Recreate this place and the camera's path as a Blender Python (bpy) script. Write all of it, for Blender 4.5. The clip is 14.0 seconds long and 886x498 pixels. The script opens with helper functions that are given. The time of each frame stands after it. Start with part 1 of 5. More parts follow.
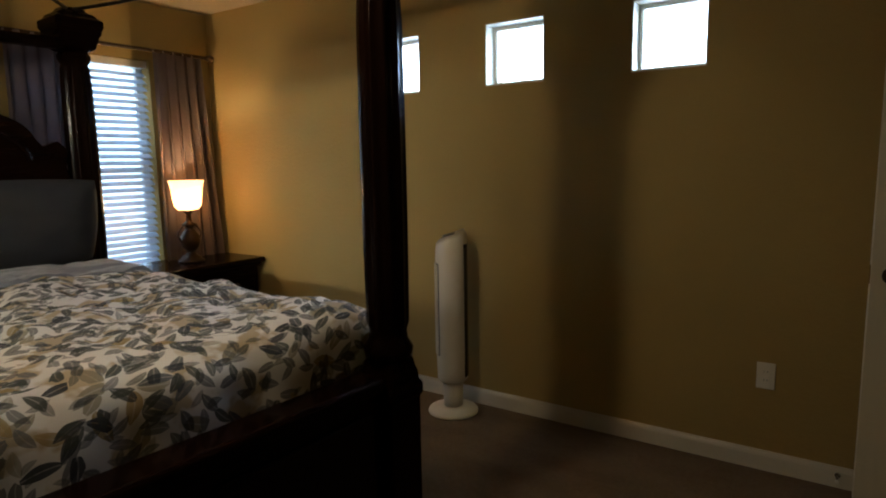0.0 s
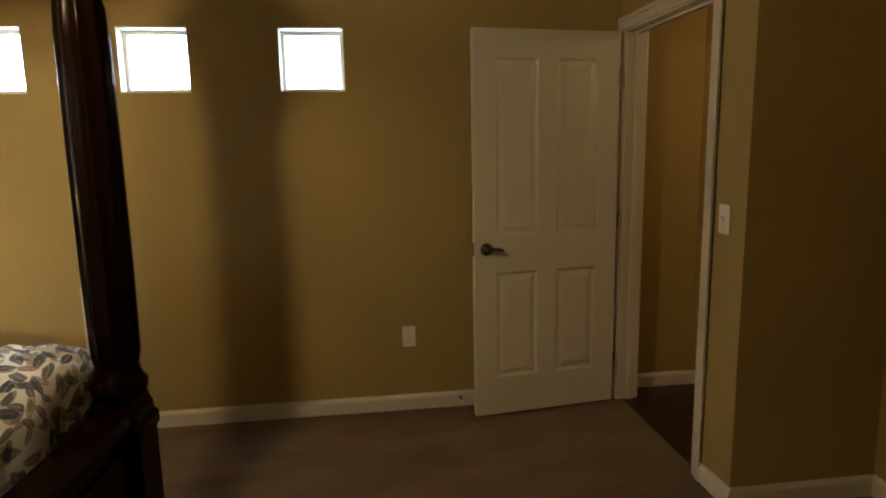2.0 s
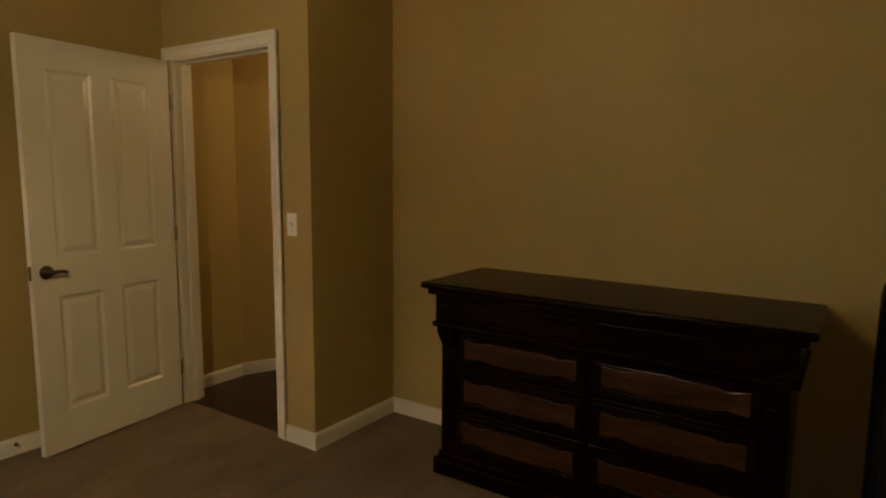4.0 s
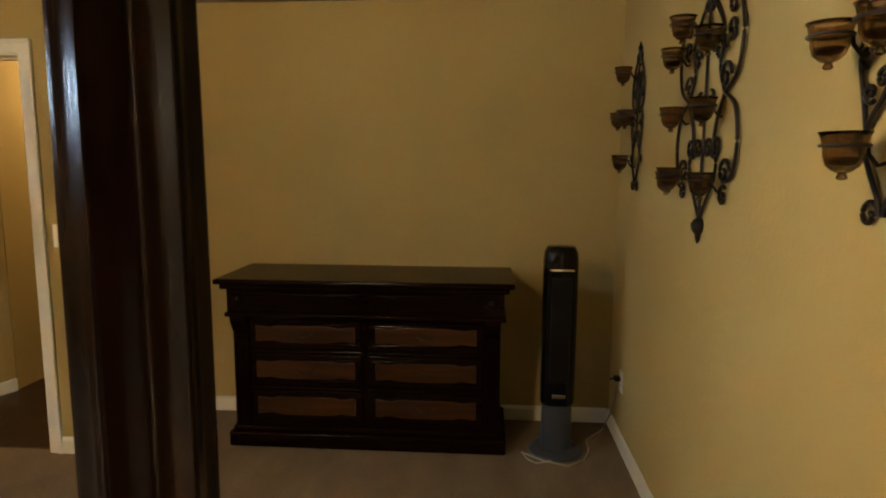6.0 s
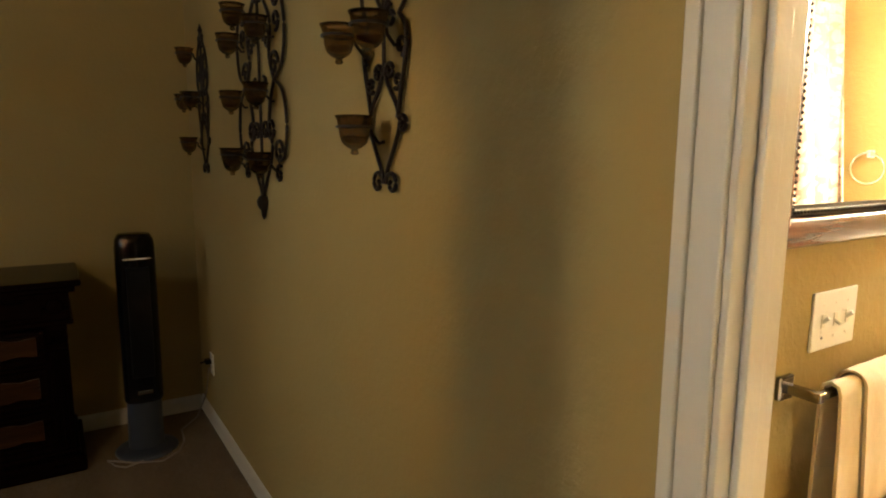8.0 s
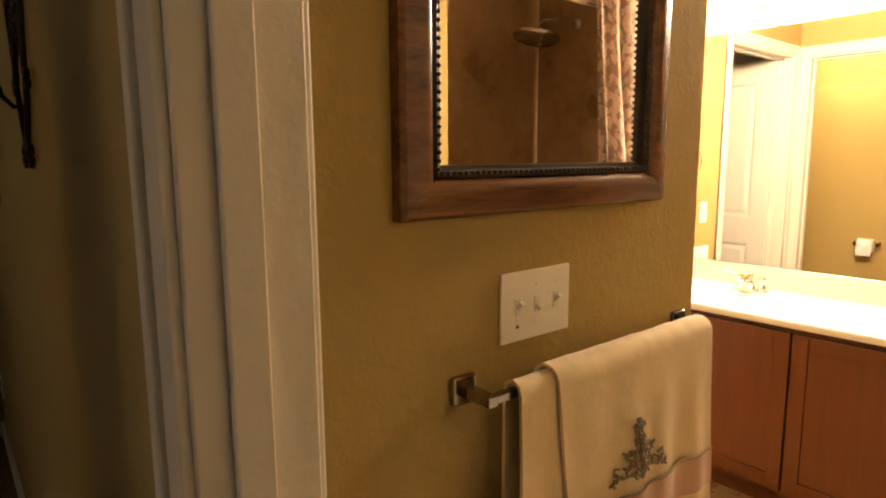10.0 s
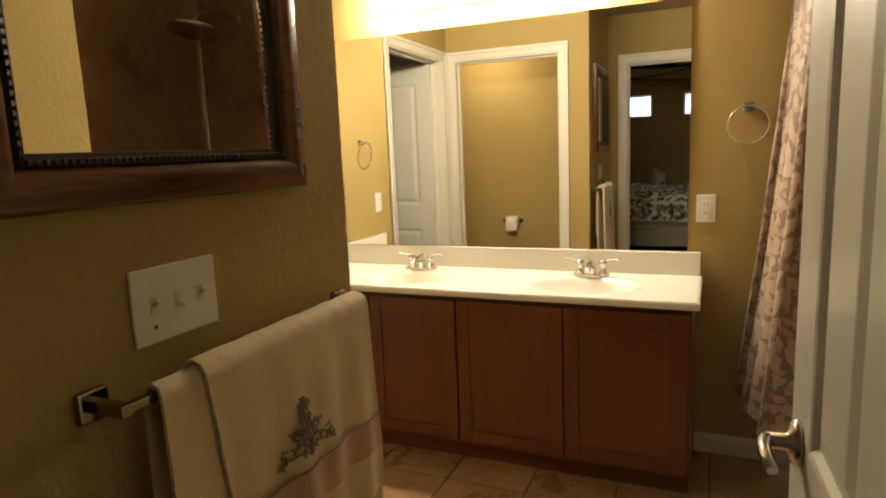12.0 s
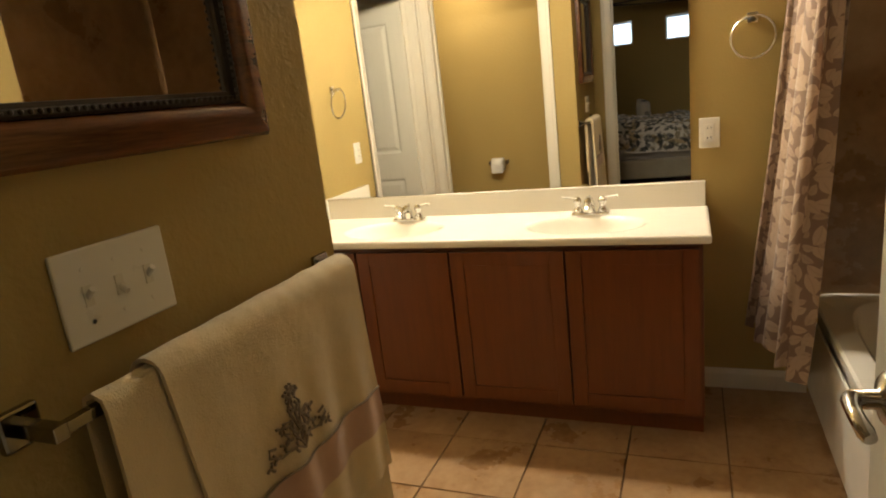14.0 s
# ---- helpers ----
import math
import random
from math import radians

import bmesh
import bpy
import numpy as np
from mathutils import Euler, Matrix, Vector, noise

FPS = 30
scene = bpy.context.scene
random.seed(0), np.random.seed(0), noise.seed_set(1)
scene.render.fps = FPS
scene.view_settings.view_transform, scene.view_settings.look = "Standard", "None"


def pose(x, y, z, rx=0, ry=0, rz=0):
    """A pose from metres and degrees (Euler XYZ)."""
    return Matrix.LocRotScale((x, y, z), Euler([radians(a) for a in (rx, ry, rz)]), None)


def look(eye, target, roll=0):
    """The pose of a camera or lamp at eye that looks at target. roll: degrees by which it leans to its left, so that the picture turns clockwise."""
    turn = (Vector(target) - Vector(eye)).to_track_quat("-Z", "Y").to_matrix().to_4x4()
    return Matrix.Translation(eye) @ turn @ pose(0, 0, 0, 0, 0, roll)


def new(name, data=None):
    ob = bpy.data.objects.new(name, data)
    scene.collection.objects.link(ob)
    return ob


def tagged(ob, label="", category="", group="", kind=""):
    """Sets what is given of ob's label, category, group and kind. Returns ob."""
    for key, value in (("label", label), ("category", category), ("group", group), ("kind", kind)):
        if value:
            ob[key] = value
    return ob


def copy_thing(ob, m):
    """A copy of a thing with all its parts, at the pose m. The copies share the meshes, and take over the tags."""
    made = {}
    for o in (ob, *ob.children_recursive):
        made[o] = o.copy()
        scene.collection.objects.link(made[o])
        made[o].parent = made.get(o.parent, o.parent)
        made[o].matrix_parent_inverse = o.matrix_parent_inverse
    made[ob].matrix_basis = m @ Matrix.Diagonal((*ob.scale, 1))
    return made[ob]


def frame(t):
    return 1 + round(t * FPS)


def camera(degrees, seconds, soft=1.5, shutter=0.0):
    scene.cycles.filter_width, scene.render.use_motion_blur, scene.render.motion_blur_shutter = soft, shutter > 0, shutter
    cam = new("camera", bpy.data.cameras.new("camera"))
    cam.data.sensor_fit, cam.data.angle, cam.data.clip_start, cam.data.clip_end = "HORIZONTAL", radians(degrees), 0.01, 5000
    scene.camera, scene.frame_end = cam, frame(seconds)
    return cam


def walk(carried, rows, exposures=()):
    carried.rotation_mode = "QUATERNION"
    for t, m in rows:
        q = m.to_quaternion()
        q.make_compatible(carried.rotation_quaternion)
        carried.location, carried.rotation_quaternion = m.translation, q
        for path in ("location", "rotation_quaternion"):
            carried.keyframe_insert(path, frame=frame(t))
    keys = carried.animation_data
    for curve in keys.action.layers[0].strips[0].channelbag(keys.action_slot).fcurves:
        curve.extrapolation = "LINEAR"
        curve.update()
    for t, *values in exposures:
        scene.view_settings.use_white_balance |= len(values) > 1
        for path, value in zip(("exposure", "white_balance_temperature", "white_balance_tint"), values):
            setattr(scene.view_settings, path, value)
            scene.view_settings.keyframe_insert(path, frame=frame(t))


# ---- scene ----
cam = camera(71.2, 14.0, 2.0)
PATH = [
    (0, (0.15, -0.547, 1.355), (-0.967, 1.089, 1.078), -1.0),
    (0.5, (0.055, -0.644, 1.453), (-0.764, 1.155, 1.147), 0.8),
    (1, (-0.015, -0.851, 1.417), (-0.376, 1.09, 1.103), -0.0),
    (1.5, (-0.083, -0.935, 1.424), (-0.056, 1.045, 1.142), 2.9),
    (2, (-0.382, -0.964, 1.451), (-0.128, 0.993, 1.128), -1.1),
    (2.5, (-0.591, -1.012, 1.408), (0.008, 0.864, 1.057), -0.7),
    (3, (-0.795, -1.061, 1.416), (0.281, 0.602, 1.138), -1.1),
    (3.5, (-0.955, -1.051, 1.417), (0.409, 0.386, 1.15), -3.1),
    (3.7, (-1.005, -1.078, 1.419), (0.492, 0.221, 1.152), -1.7),
    (5.8, (-1.911, -0.9, 1.509), (0.05, -0.583, 1.277), 1.1),
    (6, (-1.922, -0.849, 1.508), (0.055, -0.71, 1.244), 0.3),
    (6.5, (-1.985, -0.756, 1.499), (-0.014, -0.996, 1.266), 0.5),
    (7, (-2.014, -0.75, 1.507), (-0.159, -1.465, 1.287), 1.0),
    (7.5, (-2.016, -0.795, 1.488), (-0.271, -1.728, 1.194), 1.1),
    (7.7, (-2.024, -0.83, 1.488), (-0.335, -1.857, 1.184), 0.9),
    (9.8, (-2.127, -1.424, 1.421), (-0.506, -2.561, 1.141), -0.6),
    (10, (-2.136, -1.436, 1.418), (-0.603, -2.686, 1.122), -0.4),
    (10.5, (-2.164, -1.463, 1.417), (-0.836, -2.926, 1.108), -0.8),
    (11, (-2.193, -1.481, 1.401), (-1.126, -3.15, 1.125), -1.7),
    (11.5, (-2.217, -1.478, 1.4), (-1.202, -3.183, 1.148), -3.9),
    (12, (-2.222, -1.49, 1.388), (-1.427, -3.299, 1.075), -2.4),
    (12.5, (-2.226, -1.499, 1.4), (-1.54, -3.359, 1.141), -1.0),
    (13, (-2.226, -1.519, 1.395), (-1.566, -3.387, 1.116), -1.0),
    (13.5, (-2.204, -1.559, 1.385), (-1.551, -3.422, 1.065), -2.3),
    (14, (-2.134, -1.645, 1.362), (-1.383, -3.436, 0.882), -6.6),
]
walk(cam, [(t, look(eye, target, roll)) for t, eye, target, roll in PATH],
     exposures=((0.0, 0.18, 5900, 10), (0.5, 0.40, 6200, 10), (2.0, 1.15, 6700, 10), (3.7, 1.5, 7000, 10), (5.8, 2.32, 6500, 8), (6.5, 2.02, 6500, 8), (7.7, 1.42, 6500, 9),
                (9.8, -0.42, 7600, 24), (10.1, -0.50, 7600, 24), (11.0, -1.32, 6600, 13), (11.5, -1.58, 6500, 10), (12.5, -1.80, 6500, 10), (13.5, -1.78, 6500, 10), (14.0, -1.63, 6500, 10)))

# ---- plan of the house, in metres ----
XH, XD, YS, YW, H = -3.86, 1.667, -1.59, 2.34, 2.43      # bedroom: head wall, dresser wall, sconce wall, window wall, ceiling
XE, YJ = 1.03, 1.155                                     # entry wall and the jog beside it
YB, XF, YC, YV, XA, XT = -1.705, -1.45, -2.70, -4.345, -0.39, -2.56   # bathroom
TUB_END, TUB_BACK = -2.915, -3.42

# ---- world and lights ----
world = bpy.data.worlds.new("world")
scene.world = world
world.use_nodes = True
wn = world.node_tree
sky = wn.nodes.new("ShaderNodeTexSky")
sky.sky_type = "NISHITA"
sky.sun_disc = False
sky.sun_elevation, sky.sun_rotation = radians(24), radians(200)
wn.links.new(sky.outputs[0], wn.nodes["Background"].inputs[0])
wn.nodes["Background"].inputs[1].default_value = 0.06


def area_lamp(name, m, sx, sy, watts, colour):
    lamp = bpy.data.lights.new(name, "AREA")
    lamp.shape, lamp.size, lamp.size_y, lamp.energy, lamp.color = "RECTANGLE", sx, sy, watts, colour
    ob = new(name, lamp)
    ob.matrix_world = m
    return ob


def point_lamp(name, place, watts, colour, radius):
    lamp = bpy.data.lights.new(name, "POINT")
    lamp.energy, lamp.color, lamp.shadow_soft_size = watts, colour, radius
    ob = new(name, lamp)
    ob.location = place
    return ob


WIN = [(-2.30, -1.96), (-1.535, -1.20), (-0.768, -0.441)]     # high windows, along x
WZ = (1.745, 2.06)
HWIN = (1.06, 1.88, 0.62, 2.06)                                             # tall head-wall window: y0, y1, z0, z1
SKYC = (0.62, 0.80, 1.0)
for a, b in WIN:
    area_lamp("daylight", look(((a + b) / 2, YW + 0.32, 1.98), ((a + b) / 2, YW - 1, 1.45)), 0.55, 0.55, 14.0, SKYC)
for w in (HWIN,):
    area_lamp("daylight", look((XH - 0.35, (w[0] + w[1]) / 2, 1.35), (XH + 1, (w[0] + w[1]) / 2, 1.3)), 1.0, 1.6, 17.0, (0.55, 0.76, 1.0))
WARM, WARM2 = (1.0, 0.72, 0.40), (1.0, 0.70, 0.36)
point_lamp("lamp_bulb", (-3.60, 1.92, 1.125), 26.0, WARM2, 0.022)
point_lamp("ceiling_fan_bulb", (-1.303, 0.30, 2.165), 40.0, (1.0, 0.77, 0.46), 0.05)
point_lamp("toilet_room_bulb", (-0.45, -2.15, 2.20), 66.0, (1.0, 0.84, 0.58), 0.07)
# added lamp with no fitting, out of view, brightens the hall wall
point_lamp("hall_fill", (2.5, 1.75, 2.2), 6.0, WARM, 0.10)

# ---- materials ----
def material(name, colour, rough=0.6, metal=0.0, spec=0.5):
    m = bpy.data.materials.new(name)
    m.use_nodes = True
    p = m.node_tree.nodes["Principled BSDF"]
    p.inputs["Base Color"].default_value = (*colour, 1)
    p.inputs["Roughness"].default_value = rough
    p.inputs["Metallic"].default_value = metal
    p.inputs["Specular IOR Level"].default_value = spec
    return m, m.node_tree, p


def coords(nt, scale=(1, 1, 1), kind="Object", rot=(0, 0, 0)):
    c = nt.nodes.new("ShaderNodeTexCoord")
    mp = nt.nodes.new("ShaderNodeMapping")
    mp.inputs["Scale"].default_value = scale
    mp.inputs["Rotation"].default_value = rot
    nt.links.new(c.outputs[kind], mp.inputs[0])
    return mp.outputs[0]


def noise_tex(nt, vec, scale, detail=4, rough=0.5):
    n = nt.nodes.new("ShaderNodeTexNoise")
    n.inputs["Scale"].default_value, n.inputs["Detail"].default_value, n.inputs["Roughness"].default_value = scale, detail, rough
    nt.links.new(vec, n.inputs["Vector"])
    return n.outputs[0]


def ramp(nt, fac, stops):
    r = nt.nodes.new("ShaderNodeValToRGB")
    while len(r.color_ramp.elements) < len(stops):
        r.color_ramp.elements.new(0.5)
    for e, (pos, col) in zip(r.color_ramp.elements, stops):
        e.position, e.color = pos, (*col, 1) if len(col) == 3 else col
    nt.links.new(fac, r.inputs[0])
    return r.outputs[0]


def mix(nt, fac, a, b, mode="MIX"):
    m = nt.nodes.new("ShaderNodeMix")
    m.data_type, m.blend_type = "RGBA", mode
    for sock, v in ((m.inputs[0], fac), (m.inputs[6], a), (m.inputs[7], b)):
        if isinstance(v, (int, float)):
            sock.default_value = v
        elif isinstance(v, tuple):
            sock.default_value = (*v, 1)
        else:
            nt.links.new(v, sock)
    return m.outputs[2]


def maths(nt, op, a, b=0.0):
    m = nt.nodes.new("ShaderNodeMath")
    m.operation = op
    for sock, v in ((m.inputs[0], a), (m.inputs[1], b)):
        if isinstance(v, (int, float)):
            sock.default_value = v
        else:
            nt.links.new(v, sock)
    return m.outputs[0]


def bump(nt, p, height, strength, dist):
    b = nt.nodes.new("ShaderNodeBump")
    b.inputs["Strength"].default_value, b.inputs["Distance"].default_value = strength, dist
    nt.links.new(height, b.inputs["Height"])
    nt.links.new(b.outputs[0], p.inputs["Normal"])


def paint(name, colour, rough=0.55, peel=0.35, spec=0.3):
    m, nt, p = material(name, colour, rough, 0, spec)
    v = coords(nt)
    big = noise_tex(nt, v, 1.3, 3)
    base = mix(nt, 1.0, colour, ramp(nt, big, [(0.3, (0.92, 0.915, 0.90)), (0.72, (1.0, 1.0, 1.0))]), "MULTIPLY")
    nt.links.new(base, p.inputs["Base Color"])
    if peel:
        h = maths(nt, "ADD", maths(nt, "MULTIPLY", ramp(nt, noise_tex(nt, v, 48, 2), [(0.42, (0, 0, 0)), (0.62, (1, 1, 1))]), 0.8), noise_tex(nt, v, 160, 2))
        bump(nt, p, h, peel, 0.0025)
    return m


def wood(name, dark, light, rough=0.3, axis="z", scale=1.0, coat=0.0, spec=0.5):
    m, nt, p = material(name, dark, rough, 0, spec)
    s = {"x": (0.6, 9, 9), "y": (9, 0.6, 9), "z": (9, 9, 0.6)}[axis]
    v = coords(nt, tuple(q * scale for q in s))
    g = noise_tex(nt, v, 3.0, 6, 0.65)
    f = noise_tex(nt, v, 16.0, 3, 0.6)
    nt.links.new(ramp(nt, maths(nt, "ADD", maths(nt, "MULTIPLY", g, 0.75), maths(nt, "MULTIPLY", f, 0.25)), [(0.32, dark), (0.66, light)]), p.inputs["Base Color"])
    w = noise_tex(nt, coords(nt, (3, 3, 3)), 2.5, 4)
    nt.links.new(ramp(nt, w, [(0.3, (rough * 0.93,) * 3), (0.7, (min(1, rough * 1.12),) * 3)]), p.inputs["Roughness"])
    bump(nt, p, f, 0.04, 0.001)
    p.inputs["Coat Weight"].default_value = coat
    p.inputs["Coat Roughness"].default_value = 0.18
    return m


def cloth(name, colour, scale=900, rough=0.9, sheen=0.3, strength=0.35):
    m, nt, p = material(name, colour, rough, 0, 0.2)
    v = coords(nt)
    nt.links.new(mix(nt, 1.0, colour, ramp(nt, noise_tex(nt, v, 7, 5), [(0.3, (0.84, 0.84, 0.84)), (0.7, (1, 1, 1))]), "MULTIPLY"), p.inputs["Base Color"])
    p.inputs["Sheen Weight"].default_value = sheen
    bump(nt, p, maths(nt, "ADD", noise_tex(nt, v, scale, 2), maths(nt, "MULTIPLY", noise_tex(nt, v, 35, 4), 2.0)), strength, 0.002)
    return m


def plain(name, colour, rough=0.4, metal=0.0, spec=0.5, wear=0.12):
    m, nt, p = material(name, colour, rough, metal, spec)
    n = noise_tex(nt, coords(nt), 14, 5)
    nt.links.new(ramp(nt, n, [(0.3, (max(0.02, rough - wear),) * 3), (0.7, (min(1, rough + wear),) * 3)]), p.inputs["Roughness"])
    return m


def glow(name, colour, strength):
    m, nt, p = material(name, colour, 0.5)
    p.inputs["Emission Color"].default_value = (*colour, 1)
    p.inputs["Emission Strength"].default_value = strength
    return m


def glass(name, colour=(1, 1, 1), rough=0.0, clear=0.0):
    m, nt, p = material(name, colour, rough)
    p.inputs["Transmission Weight"].default_value = 1.0
    p.inputs["IOR"].default_value = 1.46
    return m


WALL = paint("tan_wall_paint", (0.385, 0.281, 0.105), 0.72, 0.22, 0.16)
CEIL = paint("ceiling_paint", (0.36, 0.29, 0.18), 0.8, 0.6)
WHITE = paint("white_semigloss_paint", (0.68, 0.635, 0.53), 0.34, 0.10, 0.5)
DOORW = wood("white_door_paint", (0.63, 0.60, 0.50), (0.67, 0.635, 0.53), 0.33, "z", 2.2)
PLATE = plain("white_plastic", (0.74, 0.71, 0.63), 0.35)
ESP = wood("espresso_wood", (0.0030, 0.0011, 0.0007), (0.0075, 0.0027, 0.0014), 0.18, "z", 1.0, 0.0, 0.06)
ESPH = wood("espresso_wood_flat", (0.0030, 0.0011, 0.0007), (0.0080, 0.0028, 0.0014), 0.18, "y", 1.0, 0.0, 0.09)
BURL = wood("burl_veneer", (0.008, 0.0026, 0.0007), (0.062, 0.0225, 0.0055), 0.30, "y", 1.3, 0.0, 0.3)
MAPLE = wood("cherry_cabinet_wood", (0.108, 0.027, 0.0042), (0.150, 0.041, 0.0070), 0.32, "z", 1.5, 0.15)
CHROME = plain("chrome", (0.80, 0.80, 0.80), 0.08, 1.0, 0.5, 0.04)
# darker chrome for the towel bar
DARKCHROME = plain("dark_chrome", (0.26, 0.25, 0.235), 0.08, 1.0, 0.5, 0.05)
NICKEL = plain("satin_nickel", (0.46, 0.45, 0.43), 0.18, 1.0)
BRONZE = plain("aged_bronze_metal", (0.06, 0.040, 0.026), 0.38, 0.85)
IRON = plain("black_wrought_iron", (0.014, 0.008, 0.0055), 0.5, 0.45)
MIRROR = plain("mirror_silver", (0.93, 0.93, 0.91), 0.0, 1.0, 0.5, 0.0)
PANE = glass("window_glass", (0.97, 0.99, 1.0), 0.0)
AMBER = glass("amber_glass", (0.50, 0.37, 0.24), 0.03)
WAX = cloth("cream_candle_wax", (0.11, 0.055, 0.024), 200, 0.6, 0, 0.05)
BLACKP = plain("gloss_black_plastic", (0.004, 0.004, 0.0045), 0.14, 0.0, 0.22)
GREYP = plain("grey_plastic", (0.040, 0.045, 0.056), 0.42)
WHITEP = plain("ivory_plastic", (0.66, 0.62, 0.52), 0.4)
MARBLE = plain("cultured_marble", (0.80, 0.765, 0.67), 0.16, 0, 0.5, 0.05)
TUBW = plain("white_enamel", (0.78, 0.76, 0.70), 0.12, 0, 0.5, 0.05)
SHADE = glow("lamp_shade_glass", (1.0, 0.66, 0.30), 1.9)
_n = SHADE.node_tree
_t = _n.nodes.new("ShaderNodeBsdfTransparent")
_t.inputs[0].default_value = (1.0, 0.93, 0.80, 1)
_m = _n.nodes.new("ShaderNodeMixShader")
_m.inputs[0].default_value = 0.66
_n.links.new(_t.outputs[0], _m.inputs[1])
_n.links.new(_n.nodes["Principled BSDF"].outputs[0], _m.inputs[2])
_n.links.new(_m.outputs[0], _n.nodes["Material Output"].inputs[0])
BULB = glow("frosted_bulb", (1.0, 0.88, 0.67), 1010.0)
BLIND, _nt, _p = material("blind_slat", (0.80, 0.84, 0.88), 0.5)
_p.inputs["Transmission Weight"].default_value = 0.0
_t = _nt.nodes.new("ShaderNodeBsdfTranslucent")
_t.inputs[0].default_value = (0.75, 0.85, 0.95, 1)
_m = _nt.nodes.new("ShaderNodeMixShader")
_m.inputs[0].default_value = 0.35
_nt.links.new(_p.outputs[0], _m.inputs[1])
_nt.links.new(_t.outputs[0], _m.inputs[2])
_nt.links.new(_m.outputs[0], _nt.nodes["Material Output"].inputs[0])
PILLOWC = cloth("grey_sham_cloth", (0.030, 0.031, 0.036), 500, 0.85, 0.03)
LINENC = cloth("white_linen", (0.62, 0.60, 0.58), 700, 0.9)
BOXC = cloth("beige_box_spring_cloth", (0.44, 0.40, 0.32), 500, 0.9)
TOWELC = cloth("cream_towel", (0.74, 0.595, 0.35), 420, 0.95, 0.5, 0.6)
SATINC = cloth("rose_satin_band", (0.52, 0.31, 0.20), 1200, 0.45, 0.6, 0.2)
TAUPE = cloth("taupe_thread", (0.25, 0.195, 0.135), 600, 0.8)
PAPER = cloth("white_paper", (0.80, 0.78, 0.72), 300, 0.95, 0, 0.1)


def carpet_material():
    m, nt, p = material("beige_carpet", (0.2, 0.15, 0.1), 1.0, 0, 0.05)
    v = coords(nt)
    pile = noise_tex(nt, v, 420, 3)
    patch = noise_tex(nt, coords(nt, (1, 2.2, 1)), 2.2, 4)
    fine = noise_tex(nt, v, 60, 4)
    c = ramp(nt, maths(nt, "ADD", maths(nt, "MULTIPLY", patch, 0.55), maths(nt, "MULTIPLY", fine, 0.45)),
             [(0.30, (0.150, 0.098, 0.048)), (0.72, (0.295, 0.203, 0.112))])
    nt.links.new(mix(nt, 1.0, c, ramp(nt, pile, [(0.25, (0.6, 0.6, 0.6)), (0.75, (1.05, 1.05, 1.05))]), "MULTIPLY"), p.inputs["Base Color"])
    p.inputs["Sheen Weight"].default_value = 0.08
    bump(nt, p, maths(nt, "ADD", pile, fine), 0.9, 0.006)
    return m


def leaf_layer(nt, plane, scale, seed, length, width, keep):
    """A mask of pointed leaves, one to a cell, each turned and sized at random; and a random value for each."""
    mv = nt.nodes.new("ShaderNodeVectorMath")
    mv.operation = "ADD"
    nt.links.new(plane, mv.inputs[0])
    mv.inputs[1].default_value = (seed, seed * 1.7, 0)
    vor = nt.nodes.new("ShaderNodeTexVoronoi")
    vor.voronoi_dimensions = "2D"
    vor.inputs["Scale"].default_value = scale
    vor.inputs["Randomness"].default_value = 0.8
    nt.links.new(mv.outputs[0], vor.inputs["Vector"])
    off = nt.nodes.new("ShaderNodeVectorMath")
    off.operation = "SUBTRACT"
    nt.links.new(mv.outputs[0], off.inputs[0])
    nt.links.new(vor.outputs["Position"], off.inputs[1])
    sep = nt.nodes.new("ShaderNodeSeparateColor")
    nt.links.new(vor.outputs["Color"], sep.inputs[0])
    turn = nt.nodes.new("ShaderNodeVectorRotate")
    turn.rotation_type = "Z_AXIS"
    nt.links.new(off.outputs[0], turn.inputs["Vector"])
    nt.links.new(maths(nt, "MULTIPLY", sep.outputs[0], 6.283), turn.inputs["Angle"])
    xy = nt.nodes.new("ShaderNodeSeparateXYZ")
    nt.links.new(turn.outputs[0], xy.inputs[0])
    size = maths(nt, "ADD", 0.65, maths(nt, "MULTIPLY", sep.outputs[1], 0.6))
    lx = maths(nt, "DIVIDE", xy.outputs[0], maths(nt, "MULTIPLY", size, length))
    ly = maths(nt, "DIVIDE", maths(nt, "ABSOLUTE", maths(nt, "ADD", xy.outputs[1], maths(nt, "MULTIPLY", maths(nt, "MULTIPLY", lx, lx), 0.006))), maths(nt, "MULTIPLY", size, width))
    edge = maths(nt, "SUBTRACT", maths(nt, "SUBTRACT", 1.0, maths(nt, "MULTIPLY", lx, lx)), ly)
    vein = maths(nt, "ADD", 0.72, maths(nt, "MULTIPLY", maths(nt, "GREATER_THAN", ly, 0.10), 0.28))
    on = maths(nt, "MULTIPLY", maths(nt, "GREATER_THAN", edge, 0.0), maths(nt, "LESS_THAN", sep.outputs[2], keep))
    return maths(nt, "MULTIPLY", maths(nt, "MULTIPLY", on, vein), maths(nt, "ADD", 0.55, maths(nt, "MULTIPLY", sep.outputs[1], 0.4)))


